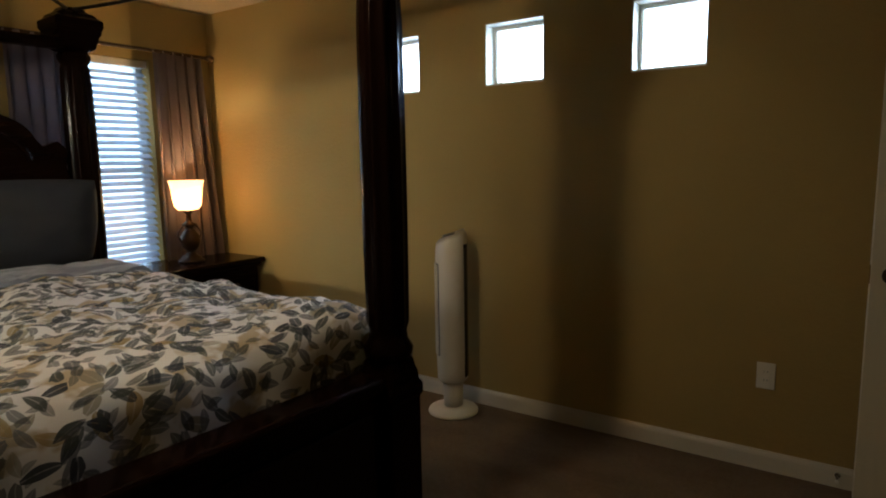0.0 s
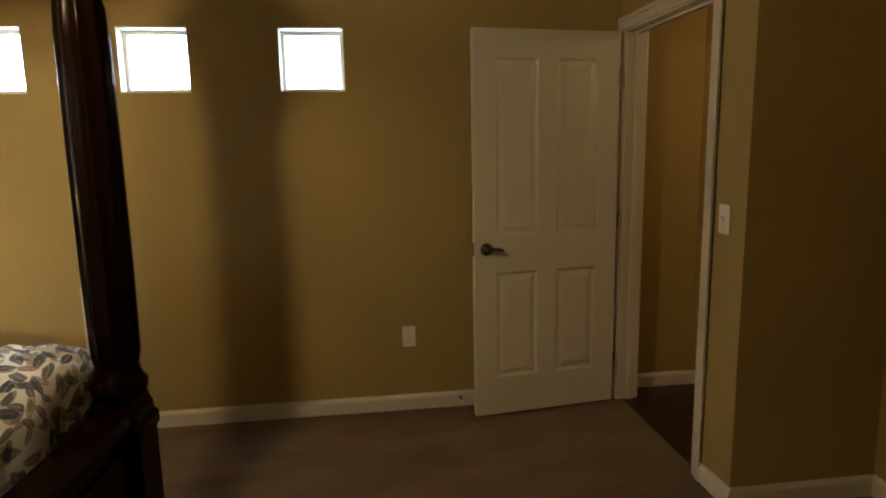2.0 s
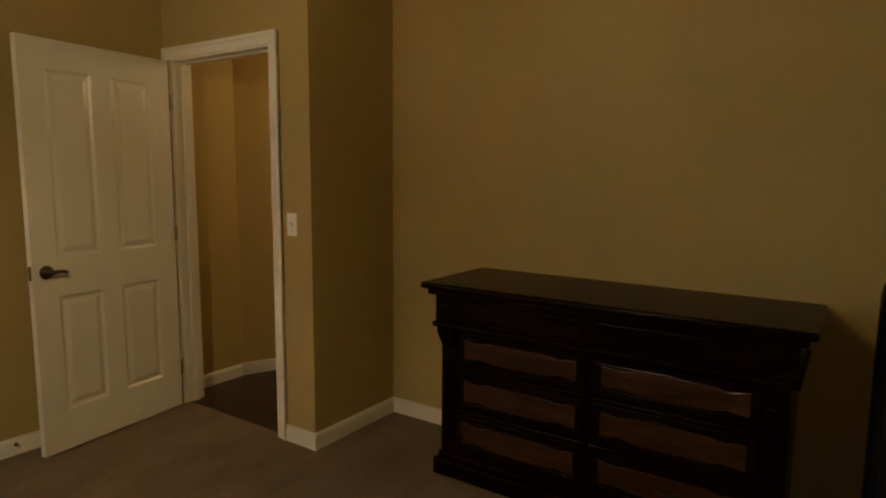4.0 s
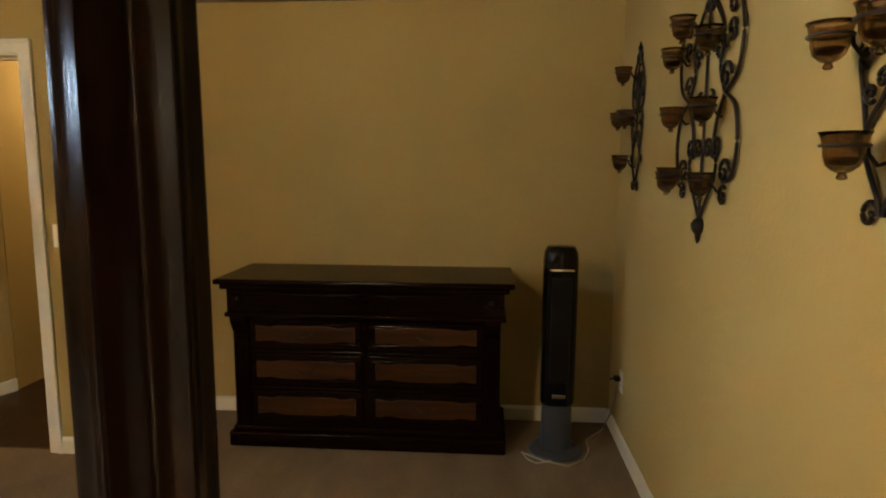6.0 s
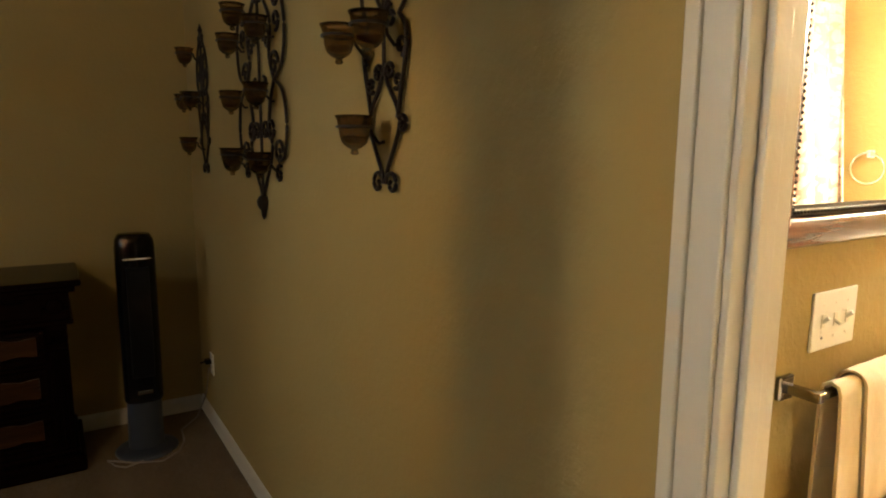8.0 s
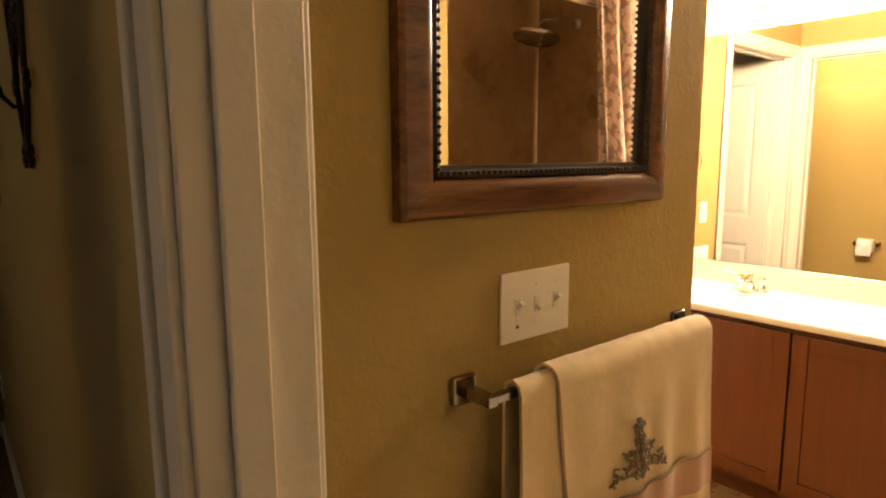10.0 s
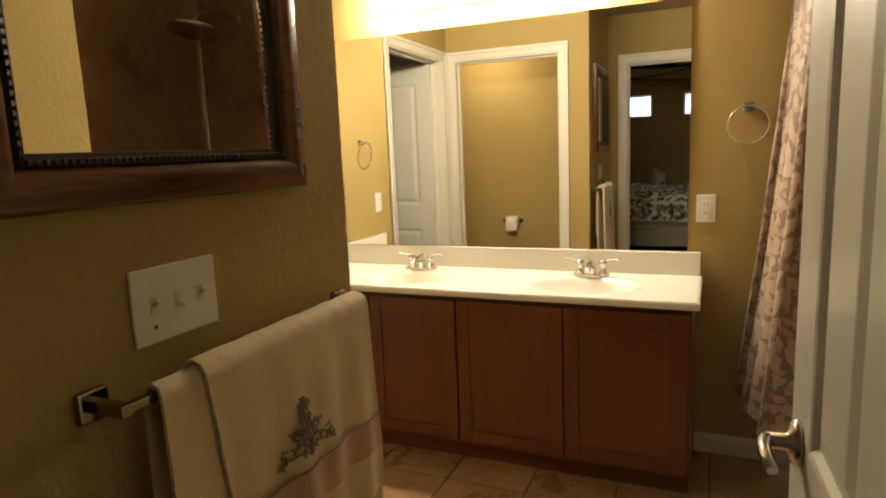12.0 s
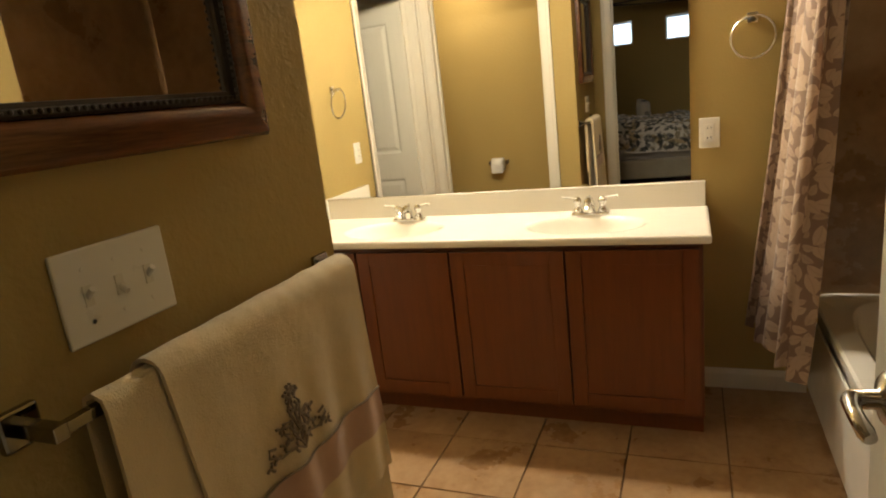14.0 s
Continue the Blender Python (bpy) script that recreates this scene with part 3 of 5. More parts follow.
def panel_door(name, m, w, label, lever=None, hz=0.925, h=2.03):
    """A four-panel moulded door; local x runs from hinge to latch, y = 0 is the face towards the room."""
    th = thing(name, m, label, "door", "", "structure")
    st, mu, t = 0.118, 0.10, 0.035
    pw = (w - 2 * st - mu) / 2
    cols = ((st, st + pw), (st + pw + mu, w - st))
    rows = ((0.215, 0.80), (0.985, 1.895))
    holes = [(a, b, z0, z1) for a, b in cols for z0, z1 in rows]
    part("leaf", wall_mesh("y", -t, 0, 0, w, 0.012, h, holes), DOORW, th)
    for a, b, z0, z1 in holes:
        bm = bmesh.new()
        for s, face in ((1, 0.0), (-1, -t)):
            loops = []
            for inset, d in ((0.0, 0.0), (0.007, -0.002), (0.016, -0.010), (0.026, -0.010), (0.048, -0.003), (0.052, -0.0025)):
                y = face + s * d
                loops.append([bm.verts.new(q) for q in ((a + inset, y, z0 + inset), (b - inset, y, z0 + inset), (b - inset, y, z1 - inset), (a + inset, y, z1 - inset))])
            for p, q in zip(loops, loops[1:]):
                for i in range(4):
                    bm.faces.new((p[i], p[(i + 1) % 4], q[(i + 1) % 4], q[i]))
            bm.faces.new(loops[-1])
        bmesh.ops.recalc_face_normals(bm, faces=bm.faces[:])
        part("panel", bm, DOORW, th)
    if lever:
        lever_set(th, w - 0.065, hz, 1, lever)
        lever_set(th, w - 0.065, hz, -1, lever)
        part("latch_plate", box(w - 0.001, w + 0.0015, -0.03, -0.006, hz - 0.035, hz + 0.035), NICKEL, th)
    for z in (0.25, 1.05, 1.80):
        part("hinge", tube([(-0.004, 0.004, z - 0.045), (-0.004, 0.004, z + 0.045)], 0.006, 8), NICKEL, th)
    return th


# levers point back to the hinge, so the lever geometry is mirrored by the leaf's own turn
def flip_levers(th, w):
    for ob in th.children:
        if ob.name.split(".")[0] == "lever":
            ob.matrix_local = Matrix.Translation((2 * (w - 0.065), 0, 0)) @ Matrix.Diagonal((-1, 1, 1, 1))


d1 = panel_door("door_1", pose(0.990, 2.244, 0, 0, 0, 187.0), 0.81, "open white four-panel bedroom door with bronze lever", BRONZE)
flip_levers(d1, 0.81)
d2 = panel_door("door_2", pose(-2.374, -1.704, 0, 0, 0, -87.2), 0.765, "open white four-panel bathroom door with nickel lever", NICKEL, 0.975)
flip_levers(d2, 0.765)
d3 = panel_door("door_3", pose(XA + 0.075, -2.823, 0, 0, 0, 4), 0.84, "open white four-panel closet door")


def baseboard(axis, c, sgn, a0, a1, h=0.088, t=0.013):
    prof = [(0, 0), (t, 0), (t, h - 0.022), (t * 0.75, h - 0.012), (t * 0.4, h - 0.005), (t * 0.3, h), (0, h)]
    bm = bmesh.new()
    ends = []
    for a in (a0, a1):
        ends.append([bm.verts.new((c + sgn * d, a, z) if axis == "x" else (a, c + sgn * d, z)) for d, z in prof])
    n = len(prof)
    for i in range(n):
        bm.faces.new((ends[0][i], ends[0][(i + 1) % n], ends[1][(i + 1) % n], ends[1][i]))
    bm.faces.new(ends[0])
    bm.faces.new(ends[1][::-1])
    bmesh.ops.recalc_face_normals(bm, faces=bm.faces[:])
    structure("baseboard", bm, WHITE, "white painted baseboard along the wall", "baseboard")


for ax, c, s, a0, a1 in (("y", YW, -1, XH, XE - 0.02), ("x", XH, 1, YS, YW - 0.014), ("y", YS, 1, XH + 0.014, -2.46), ("y", YS, 1, -1.53, XD),
                         ("x", XD, -1, YS + 0.014, YJ), ("y", YJ, -1, XE, XD - 0.014), ("x", XE, -1, YJ - 0.013, 1.36),
                         ("y", YW + 0.07, -1, XE + TW + 0.02, 1.56), ("x", XF, -1, YC - 0.013, YB - 0.02), ("y", YC, -1, XF - 0.013, -1.315),
                         ("y", YV, 1, XT, -2.17), ("x", XT, 1, TUB_END, YB), ("y", YB, -1, XF + TW, 0.55)):
    baseboard(ax, c, s, a0, a1)
structure("baseboard", prism([(1.556, YW + 0.07), (1.86, YW - 0.062), (1.856, YW - 0.073), (1.552, YW + 0.058)], 0, 0.088), WHITE, "white painted baseboard along the angled wall", "baseboard")


def high_window(a, b, k):
    th = thing("window_%d" % k, pose((a + b) / 2, YW, WZ[0]), "small square high window with white vinyl frame", "window", "high windows", "structure")
    w, h = (b - a) / 2, WZ[1] - WZ[0]
    for nm, x0, x1, z0, z1 in (("window_sill", -w, w, 0.0, 0.008), ("liner", -w, -w + 0.006, 0.008, h), ("liner", w - 0.006, w, 0.008, h), ("liner", -w + 0.006, w - 0.006, h - 0.006, h)):
        part(nm, box(x0, x1, 0.002, 0.158, z0, z1), WHITE, th)
    f = 0.026
    for x0, x1, z0, z1 in ((-w + 0.006, -w + f, 0.008, h - 0.006), (w - f, w - 0.006, 0.008, h - 0.006), (-w + f, w - f, 0.008, f), (-w + f, w - f, h - f, h - 0.006)):
        part("window_frame", box(x0, x1, 0.085, 0.125, z0, z1, 0.003), PLATE, th)
    pane = part("pane", box(-w + f, w - f, 0.103, 0.107, f, h - f), PANE, th)
    pane.visible_shadow = False


for k, (a, b) in enumerate(WIN):
    high_window(a, b, k + 1)


def tall_window(w, k):
    y0, y1, z0, z1 = w
    th = thing("window_%d" % k, pose(XH, (y0 + y1) / 2, z0), "tall bedroom window with white frame behind blinds", "window", "", "structure")
    hw, h, f = (y1 - y0) / 2, z1 - z0, 0.045
    part("window_sill", box(-0.158, 0.03, -hw - 0.02, hw + 0.02, -0.02, 0.0, 0.004), WHITE, th)
    for a, b, p, q in ((-hw, -hw + f, 0, h), (hw - f, hw, 0, h), (-hw + f, hw - f, 0, f), (-hw + f, hw - f, h - f, h), (-hw + f, hw - f, h / 2 - 0.02, h / 2 + 0.02)):
        part("window_frame", box(-0.13, -0.09, a, b, p, q, 0.003), PLATE, th)
    for p, q in ((f, h / 2 - 0.02), (h / 2 + 0.02, h - f)):
        pane = part("pane", box(-0.112, -0.108, -hw + f, hw - f, p, q), PANE, th)
        pane.visible_shadow = False
    bl = thing("window_blind", pose(XH - 0.04, (y0 + y1) / 2, z0), "white horizontal slat blind, lowered, glowing with daylight", "window blind", "window blinds")
    part("headrail", box(-0.025, 0.025, -hw + 0.008, hw - 0.008, h - 0.05, h - 0.004, 0.003), PLATE, bl)
    part("bottom_rail", box(-0.024, 0.024, -hw + 0.01, hw - 0.01, 0.012, 0.028, 0.003), PLATE, bl)
    slat = to_mesh("slat", sheet(lambda u, v: (0.025 * (2 * u - 1), (hw - 0.012) * (2 * v - 1), 0.003 * (1 - (2 * u - 1) ** 2)), 4, 1, 0.002), BLIND, 60)
    n = int((h - 0.10) / 0.0445)
    for i in range(n):
        s = new("slat", slat)
        s.parent = bl
        s.matrix_local = pose(0, 0, 0.055 + i * 0.0445, 0, 38, 0)
    for y in (-hw * 0.7, hw * 0.7):
        part("ladder_cord", tube([(0.027, y, 0.02), (0.027, y, h - 0.05)], 0.0012, 5), PLATE, bl)


tall_window(HWIN, 4)


def wall_plate(name, m, label, category, w, h, toggles=0, sockets=False):
    """A cover plate; local z is out of the wall, x along it, y up."""
    th = thing(name, m, label, category)
    part("cover", box(-w / 2, w / 2, -h / 2, h / 2, 0, 0.006, 0.0025), PLATE, th)
    for i in range(toggles):
        x = (i - (toggles - 1) / 2) * 0.046
        part("toggle_slot", box(x - 0.006, x + 0.006, -0.013, 0.013, 0.0055, 0.0075), WHITEP, th)
        part("toggle", tube([(x, -0.002, 0.005), (x, 0.009 if i != 1 else -0.009, 0.017)], 0.0042, 8), PLATE, th)
        for y in (-0.033, 0.033):
            part("screw", lathe([(0.003, 0.0055), (0.003, 0.0068), (0, 0.007)], 8), GREYP if y < 0 and i == 0 else PLATE, th, "", None, pose(x, y, 0))
    if sockets:
        part("socket_face", box(-0.017, 0.017, -0.034, 0.034, 0.0055, 0.009, 0.002), PLATE, th)
        for y in (-0.019, 0.019):
            for x in (-0.006, 0.006):
                part("slot", box(x - 0.0012, x + 0.0012, y - 0.004, y + 0.005, 0.0085, 0.0094), GREYP, th)
    return th


def facing(x, y, z, way):
    """A pose on a wall with local z out of it and y up."""
    return {"+x": pose(x, y, z, 90, 0, 90), "-x": pose(x, y, z, 90, 0, -90), "+y": pose(x, y, z, 90, 0, 180), "-y": pose(x, y, z, 90, 0, 0)}[way]


wall_plate("wall_outlet", facing(-0.153, YW, 0.424, "-y"), "white duplex wall outlet low on the tan wall", "outlet", 0.072, 0.116, 0, True)
wall_plate("light_switch", facing(XE, 1.288, 1.153, "-x"), "white single light switch beside the hall doorway", "light switch", 0.072, 0.116, 1)
wall_plate("light_switch", facing(XF, -2.191, 1.176, "-x"), "white triple toggle switch plate under the framed mirror", "light switch", 0.166, 0.116, 3)
wall_plate("wall_outlet", facing(-2.198, YV, 1.10, "+y"), "white outlet plate beside the vanity mirror", "outlet", 0.076, 0.118, 0, True)
wall_plate("wall_outlet", facing(1.36, YS, 0.36, "+y"), "white wall outlet with a black plug beside the dresser", "outlet", 0.072, 0.116, 0, True)
wall_plate("wall_outlet", facing(XA, -3.90, 1.10, "-x"), "white outlet plate beside the closet doorway", "outlet", 0.072, 0.116, 0, True)

# ---- bed ----
def square_profile(rows, bm=None, m=None, bev=0.004):
    """Stacked square tiers (half width, z0, z1)."""
    for hw, z0, z1 in rows:
        own = box(-hw, hw, -hw, hw, z0, z1, bev)
        bm = join(bm, own, m)
    return bm


BX0, BX1, BY0, BY1 = -3.40, -1.20, -0.447, 1.065
BEDM = pose(-1.178, 1.055, 0, 0, 0, -2.9) @ pose(-BX1, -BY1, 0)     # the bed stands a little askew
bed = thing("four_poster_bed", BEDM, "dark espresso four-poster bed with iron canopy and leaf-print bedding", "bed")


def bed_post(x, y):
    p = part("post", lathe([(0.060, 0.68), (0.082, 0.70), (0.086, 0.73), (0.068, 0.76), (0.064, 0.79), (0.074, 0.82), (0.0775, 1.10), (0.0775, 1.45), (0.075, 1.80), (0.071, 1.88),
                            (0.064, 1.90), (0.080, 1.93), (0.080, 1.95), (0.062, 1.975)], 96, None, None, 10, 0.007, (0.815, 1.885)), ESP, bed, "fluted dark bed post", 35, pose(x, y, 0))
    for nm, prof in (("plinth", [(0.086, 0.0), (0.086, 0.08), (0.076, 0.095), (0.076, 0.545), (0.084, 0.56), (0.084, 0.595), (0.074, 0.61), (0.072, 0.64), (0.066, 0.655), (0.060, 0.69)]),
                     ("cap", [(0.066, 1.97), (0.085, 1.985), (0.088, 2.005), (0.096, 2.02), (0.098, 2.04), (0.108, 2.055), (0.110, 2.075), (0.118, 2.09), (0.118, 2.125), (0.095, 2.14), (0.090, 2.155), (0.06, 2.17), (0.05, 2.19)])):
        q = part(nm, lathe([(r * math.sqrt(2), z) for r, z in prof], 4, None, Euler((0, 0, radians(45))).to_matrix().to_4x4()), ESP, p)
        bev = q.modifiers.new("edge", "BEVEL")
        bev.width, bev.segments = 0.006, 2
    return p


for x in (BX0, BX1):
    for y in (BY0, BY1):
        bed_post(x, y)
# headboard: arched crest with scrolled shoulders
cy, half = (BY0 + BY1) / 2, (BY1 - BY0) / 2 - 0.07
outline = [(-half, 0.35)] + [(half, 0.35), (half, 1.28), (half - 0.03, 1.36), (half - 0.01, 1.45), (half - 0.06, 1.50), (half - 0.13, 1.47)]
outline += [((half - 0.16) * math.cos(a), 1.47 + 0.21 * math.sin(a) ** 0.8) for a in [math.pi * k / 24 for k in range(1, 24)]]
outline += [(-half + 0.13, 1.47), (-half + 0.06, 1.50), (-half + 0.01, 1.45), (-half + 0.03, 1.36), (-half, 1.28)]
part("headboard", prism(outline, -0.035, 0.035, 0.006, None, Matrix.Translation((BX0, cy, 0)) @ Euler((radians(90), 0, radians(90))).to_matrix().to_4x4()), ESPH, bed, "tall arched headboard with scrolled shoulders")
part("headboard_moulding", tube([(BX0 + 0.04, cy + (half - 0.2) * math.cos(a), 1.40 + 0.20 * math.sin(a)) for a in [math.pi * k / 20 for k in range(21)]], 0.016, 8), ESPH, bed, "", 40)
part("headboard_crest", lathe([(0, -0.03), (0.05, -0.02), (0.06, 0.0), (0.04, 0.02), (0, 0.03)], 16, None, Matrix.Translation((BX0 + 0.03, cy, 1.66)) @ Euler((0, radians(90), 0)).to_matrix().to_4x4()), ESPH, bed, "", 40)
part("footboard", box(BX1 - 0.028, BX1 + 0.028, BY0 + 0.09, BY1 - 0.09, 0.14, 0.60, 0.006), ESPH, bed)
part("footboard_cap", box(BX1 - 0.062, BX1 + 0.062, BY0 + 0.085, BY1 - 0.085, 0.60, 0.655, 0.014, None, 3), ESPH, bed)
for y0, y1 in ((BY0 + 0.12, cy - 0.05), (cy + 0.05, BY1 - 0.12)):
    part("footboard_panel", box(BX1 + 0.024, BX1 + 0.044, y0, y1, 0.22, 0.54, 0.012, None, 3), ESPH, bed)
part("base_rail", box(BX1 - 0.04, BX1 + 0.05, BY0 + 0.09, BY1 - 0.09, 0.05, 0.145, 0.01), ESPH, bed)
for y in (BY0, BY1):
    part("side_rail", box(BX0 + 0.08, BX1 - 0.09, y - 0.018, y + 0.018, 0.17, 0.31, 0.006), ESPH, bed)
part("top_rail", box(BX0 - 0.03, BX0 + 0.03, BY0 + 0.06, BY1 - 0.06, 1.975, 2.03, 0.008), ESPH, bed)
# iron canopy: bowed rods from post to post, and arched ribs that meet in a ring over the bed
cx = (BX0 + BX1) / 2
for xa, ya, xb, yb in ((BX1, BY0, BX1, BY1), (BX0, BY0, BX1, BY0), (BX0, BY1, BX1, BY1)):
    part("canopy_rod", tube([(xa + (xb - xa) * k / 12, ya + (yb - ya) * k / 12, 2.185 - 0.07 * math.sin(math.pi * k / 12)) for k in range(13)], 0.009, 8), IRON, bed, "thin black iron canopy rod", 60)
for xa in (BX0, BX1):
    for ya in (BY0, BY1):
        part("canopy_rib", tube([(xa + (cx - xa) * 0.96 * k / 12, ya + (cy - ya) * 0.96 * k / 12, 2.185 - 0.05 * math.sin(math.pi * k / 12) + 0.05 * k / 12) for k in range(13)], 0.009, 8), IRON, bed, "thin black iron canopy rib", 60)
part("canopy_ring", tube([(cx + 0.07 * math.cos(a), cy + 0.07 * math.sin(a), 2.235) for a in [2 * math.pi * k / 24 for k in range(24)]], 0.009, 8, None, True), IRON, bed, "", 60)
part("box_spring", box(BX0 + 0.10, BX1 - 0.09, BY0 + 0.02, BY1 - 0.02, 0.27, 0.50, 0.03, None, 3), BOXC, bed, "beige box spring")
part("mattress", box(BX0 + 0.10, BX1 - 0.10, BY0 + 0.02, BY1 - 0.02, 0.50, 0.78, 0.05, None, 4), LINENC, bed)


def bedding(x0, x1, top, drop, puff, seed, margin=0.06, foot=0.0, sag=0.0):
    """A quilt laid over the mattress, hanging down its sides and, by foot, over its end."""
    wy = (BY1 - BY0) / 2 + margin
    r = 0.11

    def roll(a, flat, fall):
        if a < flat:
            return a, 0.0
        if a < flat + r * math.pi / 2:
            q = (a - flat) / r
            return flat + r * math.sin(q), r * (1 - math.cos(q))
        return flat + r, r + (a - flat - r * math.pi / 2)

    def fn(u, v):
        # v runs down one side, across the top and down the other
        total = 2 * (wy - r + r * math.pi / 2 + top - drop - r)
        s = (v - 0.5) * total
        y, dz = roll(abs(s), wy - r, 0)
        long = x1 - x0 + (foot - r + r * math.pi / 2 - r if foot else 0)
        dx, ex = roll(u * long, x1 - x0 - r, 0) if foot else (u * long, 0.0)
        x = x0 + dx
        n = noise.fractal(Vector((x * 2.3 + seed, s * 2.3, seed + ex)), 1.0, 2.0, 4)
        w = noise.fractal(Vector((x * 7, s * 5, seed + 4 + ex * 5)), 1.0, 2.0, 3)
        crease = abs(noise.noise(Vector((x * 4.2 + 0.8 * s, s * 4.0, seed + 9))))
        z = top - max(dz, ex) - 0.25 * min(dz, ex) - sag * (1 - u)
        if dz < 0.02:
            z += puff * n + 0.012 * w - 0.016 * max(0, 0.12 - crease) / 0.12
        else:
            y += puff * 0.7 * n + 0.018 * math.sin(x * 21 + 2.5 * n) * min(1, dz / 0.25)
        if ex > 0.03:
            x += 0.02 * n + 0.012 * math.sin(s * 19 + 2 * n) * min(1, ex / 0.15)
        return (x, cy + math.copysign(y, s), z)
    rim = [fn(k / 60, 0.0) for k in range(61)] + [fn(1.0, k / 72) for k in range(1, 73)] + [fn(1 - k / 60, 1.0) for k in range(1, 61)]
    return sheet(fn, 84, 96, 0.022), [Vector(q) - Vector((0, 0, 0.004)) for q in rim]


quilt, quilt_rim = bedding(-3.02, BX1 - 0.075, 0.880, 0.60, 0.036, 2.0, 0.06, 0.30, 0.040)
comforter = tagged(part("comforter", quilt, LEAVES, None, "", 80, BEDM), "white comforter printed with grey and ochre leaves", "comforter")
part("hem", tube(quilt_rim, 0.011, 6), LINENC, comforter, "white stitched hem", 80)
tagged(part("folded_blanket", bedding(-3.26, -2.90, 0.884, 0.58, 0.022, 7.0, 0.075)[0], cloth("grey_blue_blanket", (0.20, 0.21, 0.24), 400, 0.95), None, "", 80, BEDM), "grey blanket folded back at the head of the bed", "blanket")


def pillow(name, m, w, h, d, mat, label):
    bm = bmesh.new()
    n = 22
    for s in (1, -1):
        g = []
        for i in range(n + 1):
            row = []
            for j in range(n + 1):
                a, b = 2 * i / n - 1, 2 * j / n - 1
                k = max(0.0, (1 - abs(a) ** 3.2) * (1 - abs(b) ** 3.2)) ** 0.55
                pinch = 1 - 0.06 * (abs(a * b) ** 2)
                wr = 0.012 * noise.noise(Vector((a * 4, b * 4, w * 9 + s)))
                row.append(bm.verts.new((a * w / 2 * pinch, s * (d / 2 * k + wr * k), b * h / 2 * pinch)))
            g.append(row)
        for i in range(n):
            for j in range(n):
                bm.faces.new((g[i][j], g[i + 1][j], g[i + 1][j + 1], g[i][j + 1]))
    bmesh.ops.remove_doubles(bm, verts=bm.verts[:], dist=1e-4)
    bmesh.ops.recalc_face_normals(bm, faces=bm.faces[:])
    ob = part(name, bm, mat, None, "", 80)
    ob.matrix_world = m
    return tagged(ob, label, "pillow", "bed pillows")


for y in (cy - 0.37, cy + 0.38):
    pillow("pillow", BEDM @ pose(-3.24, y, 1.085, 0, 0, 90) @ pose(0, 0, 0, 14), 0.70, 0.46, 0.19, PILLOWC, "dark grey pillow sham leaning on the headboard")
    if y < cy:
        pillow("pillow", BEDM @ pose(-3.05, y - 0.02, 0.995, 0, 0, 90) @ pose(0, 0, 0, 24), 0.55, 0.26, 0.14, LINENC, "white pillow in front of the grey shams")

# ---- ceiling fan ----
def ceiling_fan():
    th = thing("ceiling_fan", pose(-1.303, 0.30, H), "dark ceiling fan with a lit glass light kit", "ceiling fan")
    part("canopy", lathe([(0.07, 0.0), (0.068, -0.02), (0.04, -0.05), (0.014, -0.058)], 28), BRONZE, th, "", 40)
    part("downrod", tube([(0, 0, -0.05), (0, 0, -0.11)], 0.012, 12), BRONZE, th, "", 60)
    part("motor", lathe([(0.03, -0.105), (0.085, -0.115), (0.115, -0.145), (0.118, -0.185), (0.09, -0.215), (0.06, -0.225)], 36), BRONZE, th, "", 40)
    for k in range(5):
        a = 360 * k / 5 + 14
        out = [(0.17, -0.045), (0.22, -0.062), (0.60, -0.075), (0.64, -0.06), (0.655, 0.0), (0.64, 0.06), (0.60, 0.075), (0.22, 0.062), (0.17, 0.045)]
        bl = part("blade", prism(out, -0.004, 0.004, 0.002), ESPH, th, "", None, pose(0, 0, -0.195, 0, 0, a) @ pose(0, 0, 0, 11))
        part("blade_arm", box(0.085, 0.22, -0.018, 0.018, -0.004, 0.010, 0.003), BRONZE, bl)
    part("light_fitter", lathe([(0.055, -0.222), (0.06, -0.245), (0.04, -0.262), (0.02, -0.266)], 28), BRONZE, th, "", 40)
    for k in range(3):
        m = pose(0, 0, -0.255, 0, 0, 120 * k + 40) @ pose(0.07, 0, 0, 0, 42, 0)
        g = part("glass_shade", lathe([(0.020, 0.0), (0.030, -0.012), (0.046, -0.04), (0.056, -0.075), (0.062, -0.092), (0.059, -0.092), (0.053, -0.074), (0.043, -0.04), (0.027, -0.014)], 24, None, m), SHADE, th, "lit frosted glass shade", 50)
        g.visible_shadow = False
        part("shade_holder", lathe([(0.012, 0.02), (0.022, 0.006), (0.022, -0.008)], 18, None, m), BRONZE, th, "", 40)


ceiling_fan()

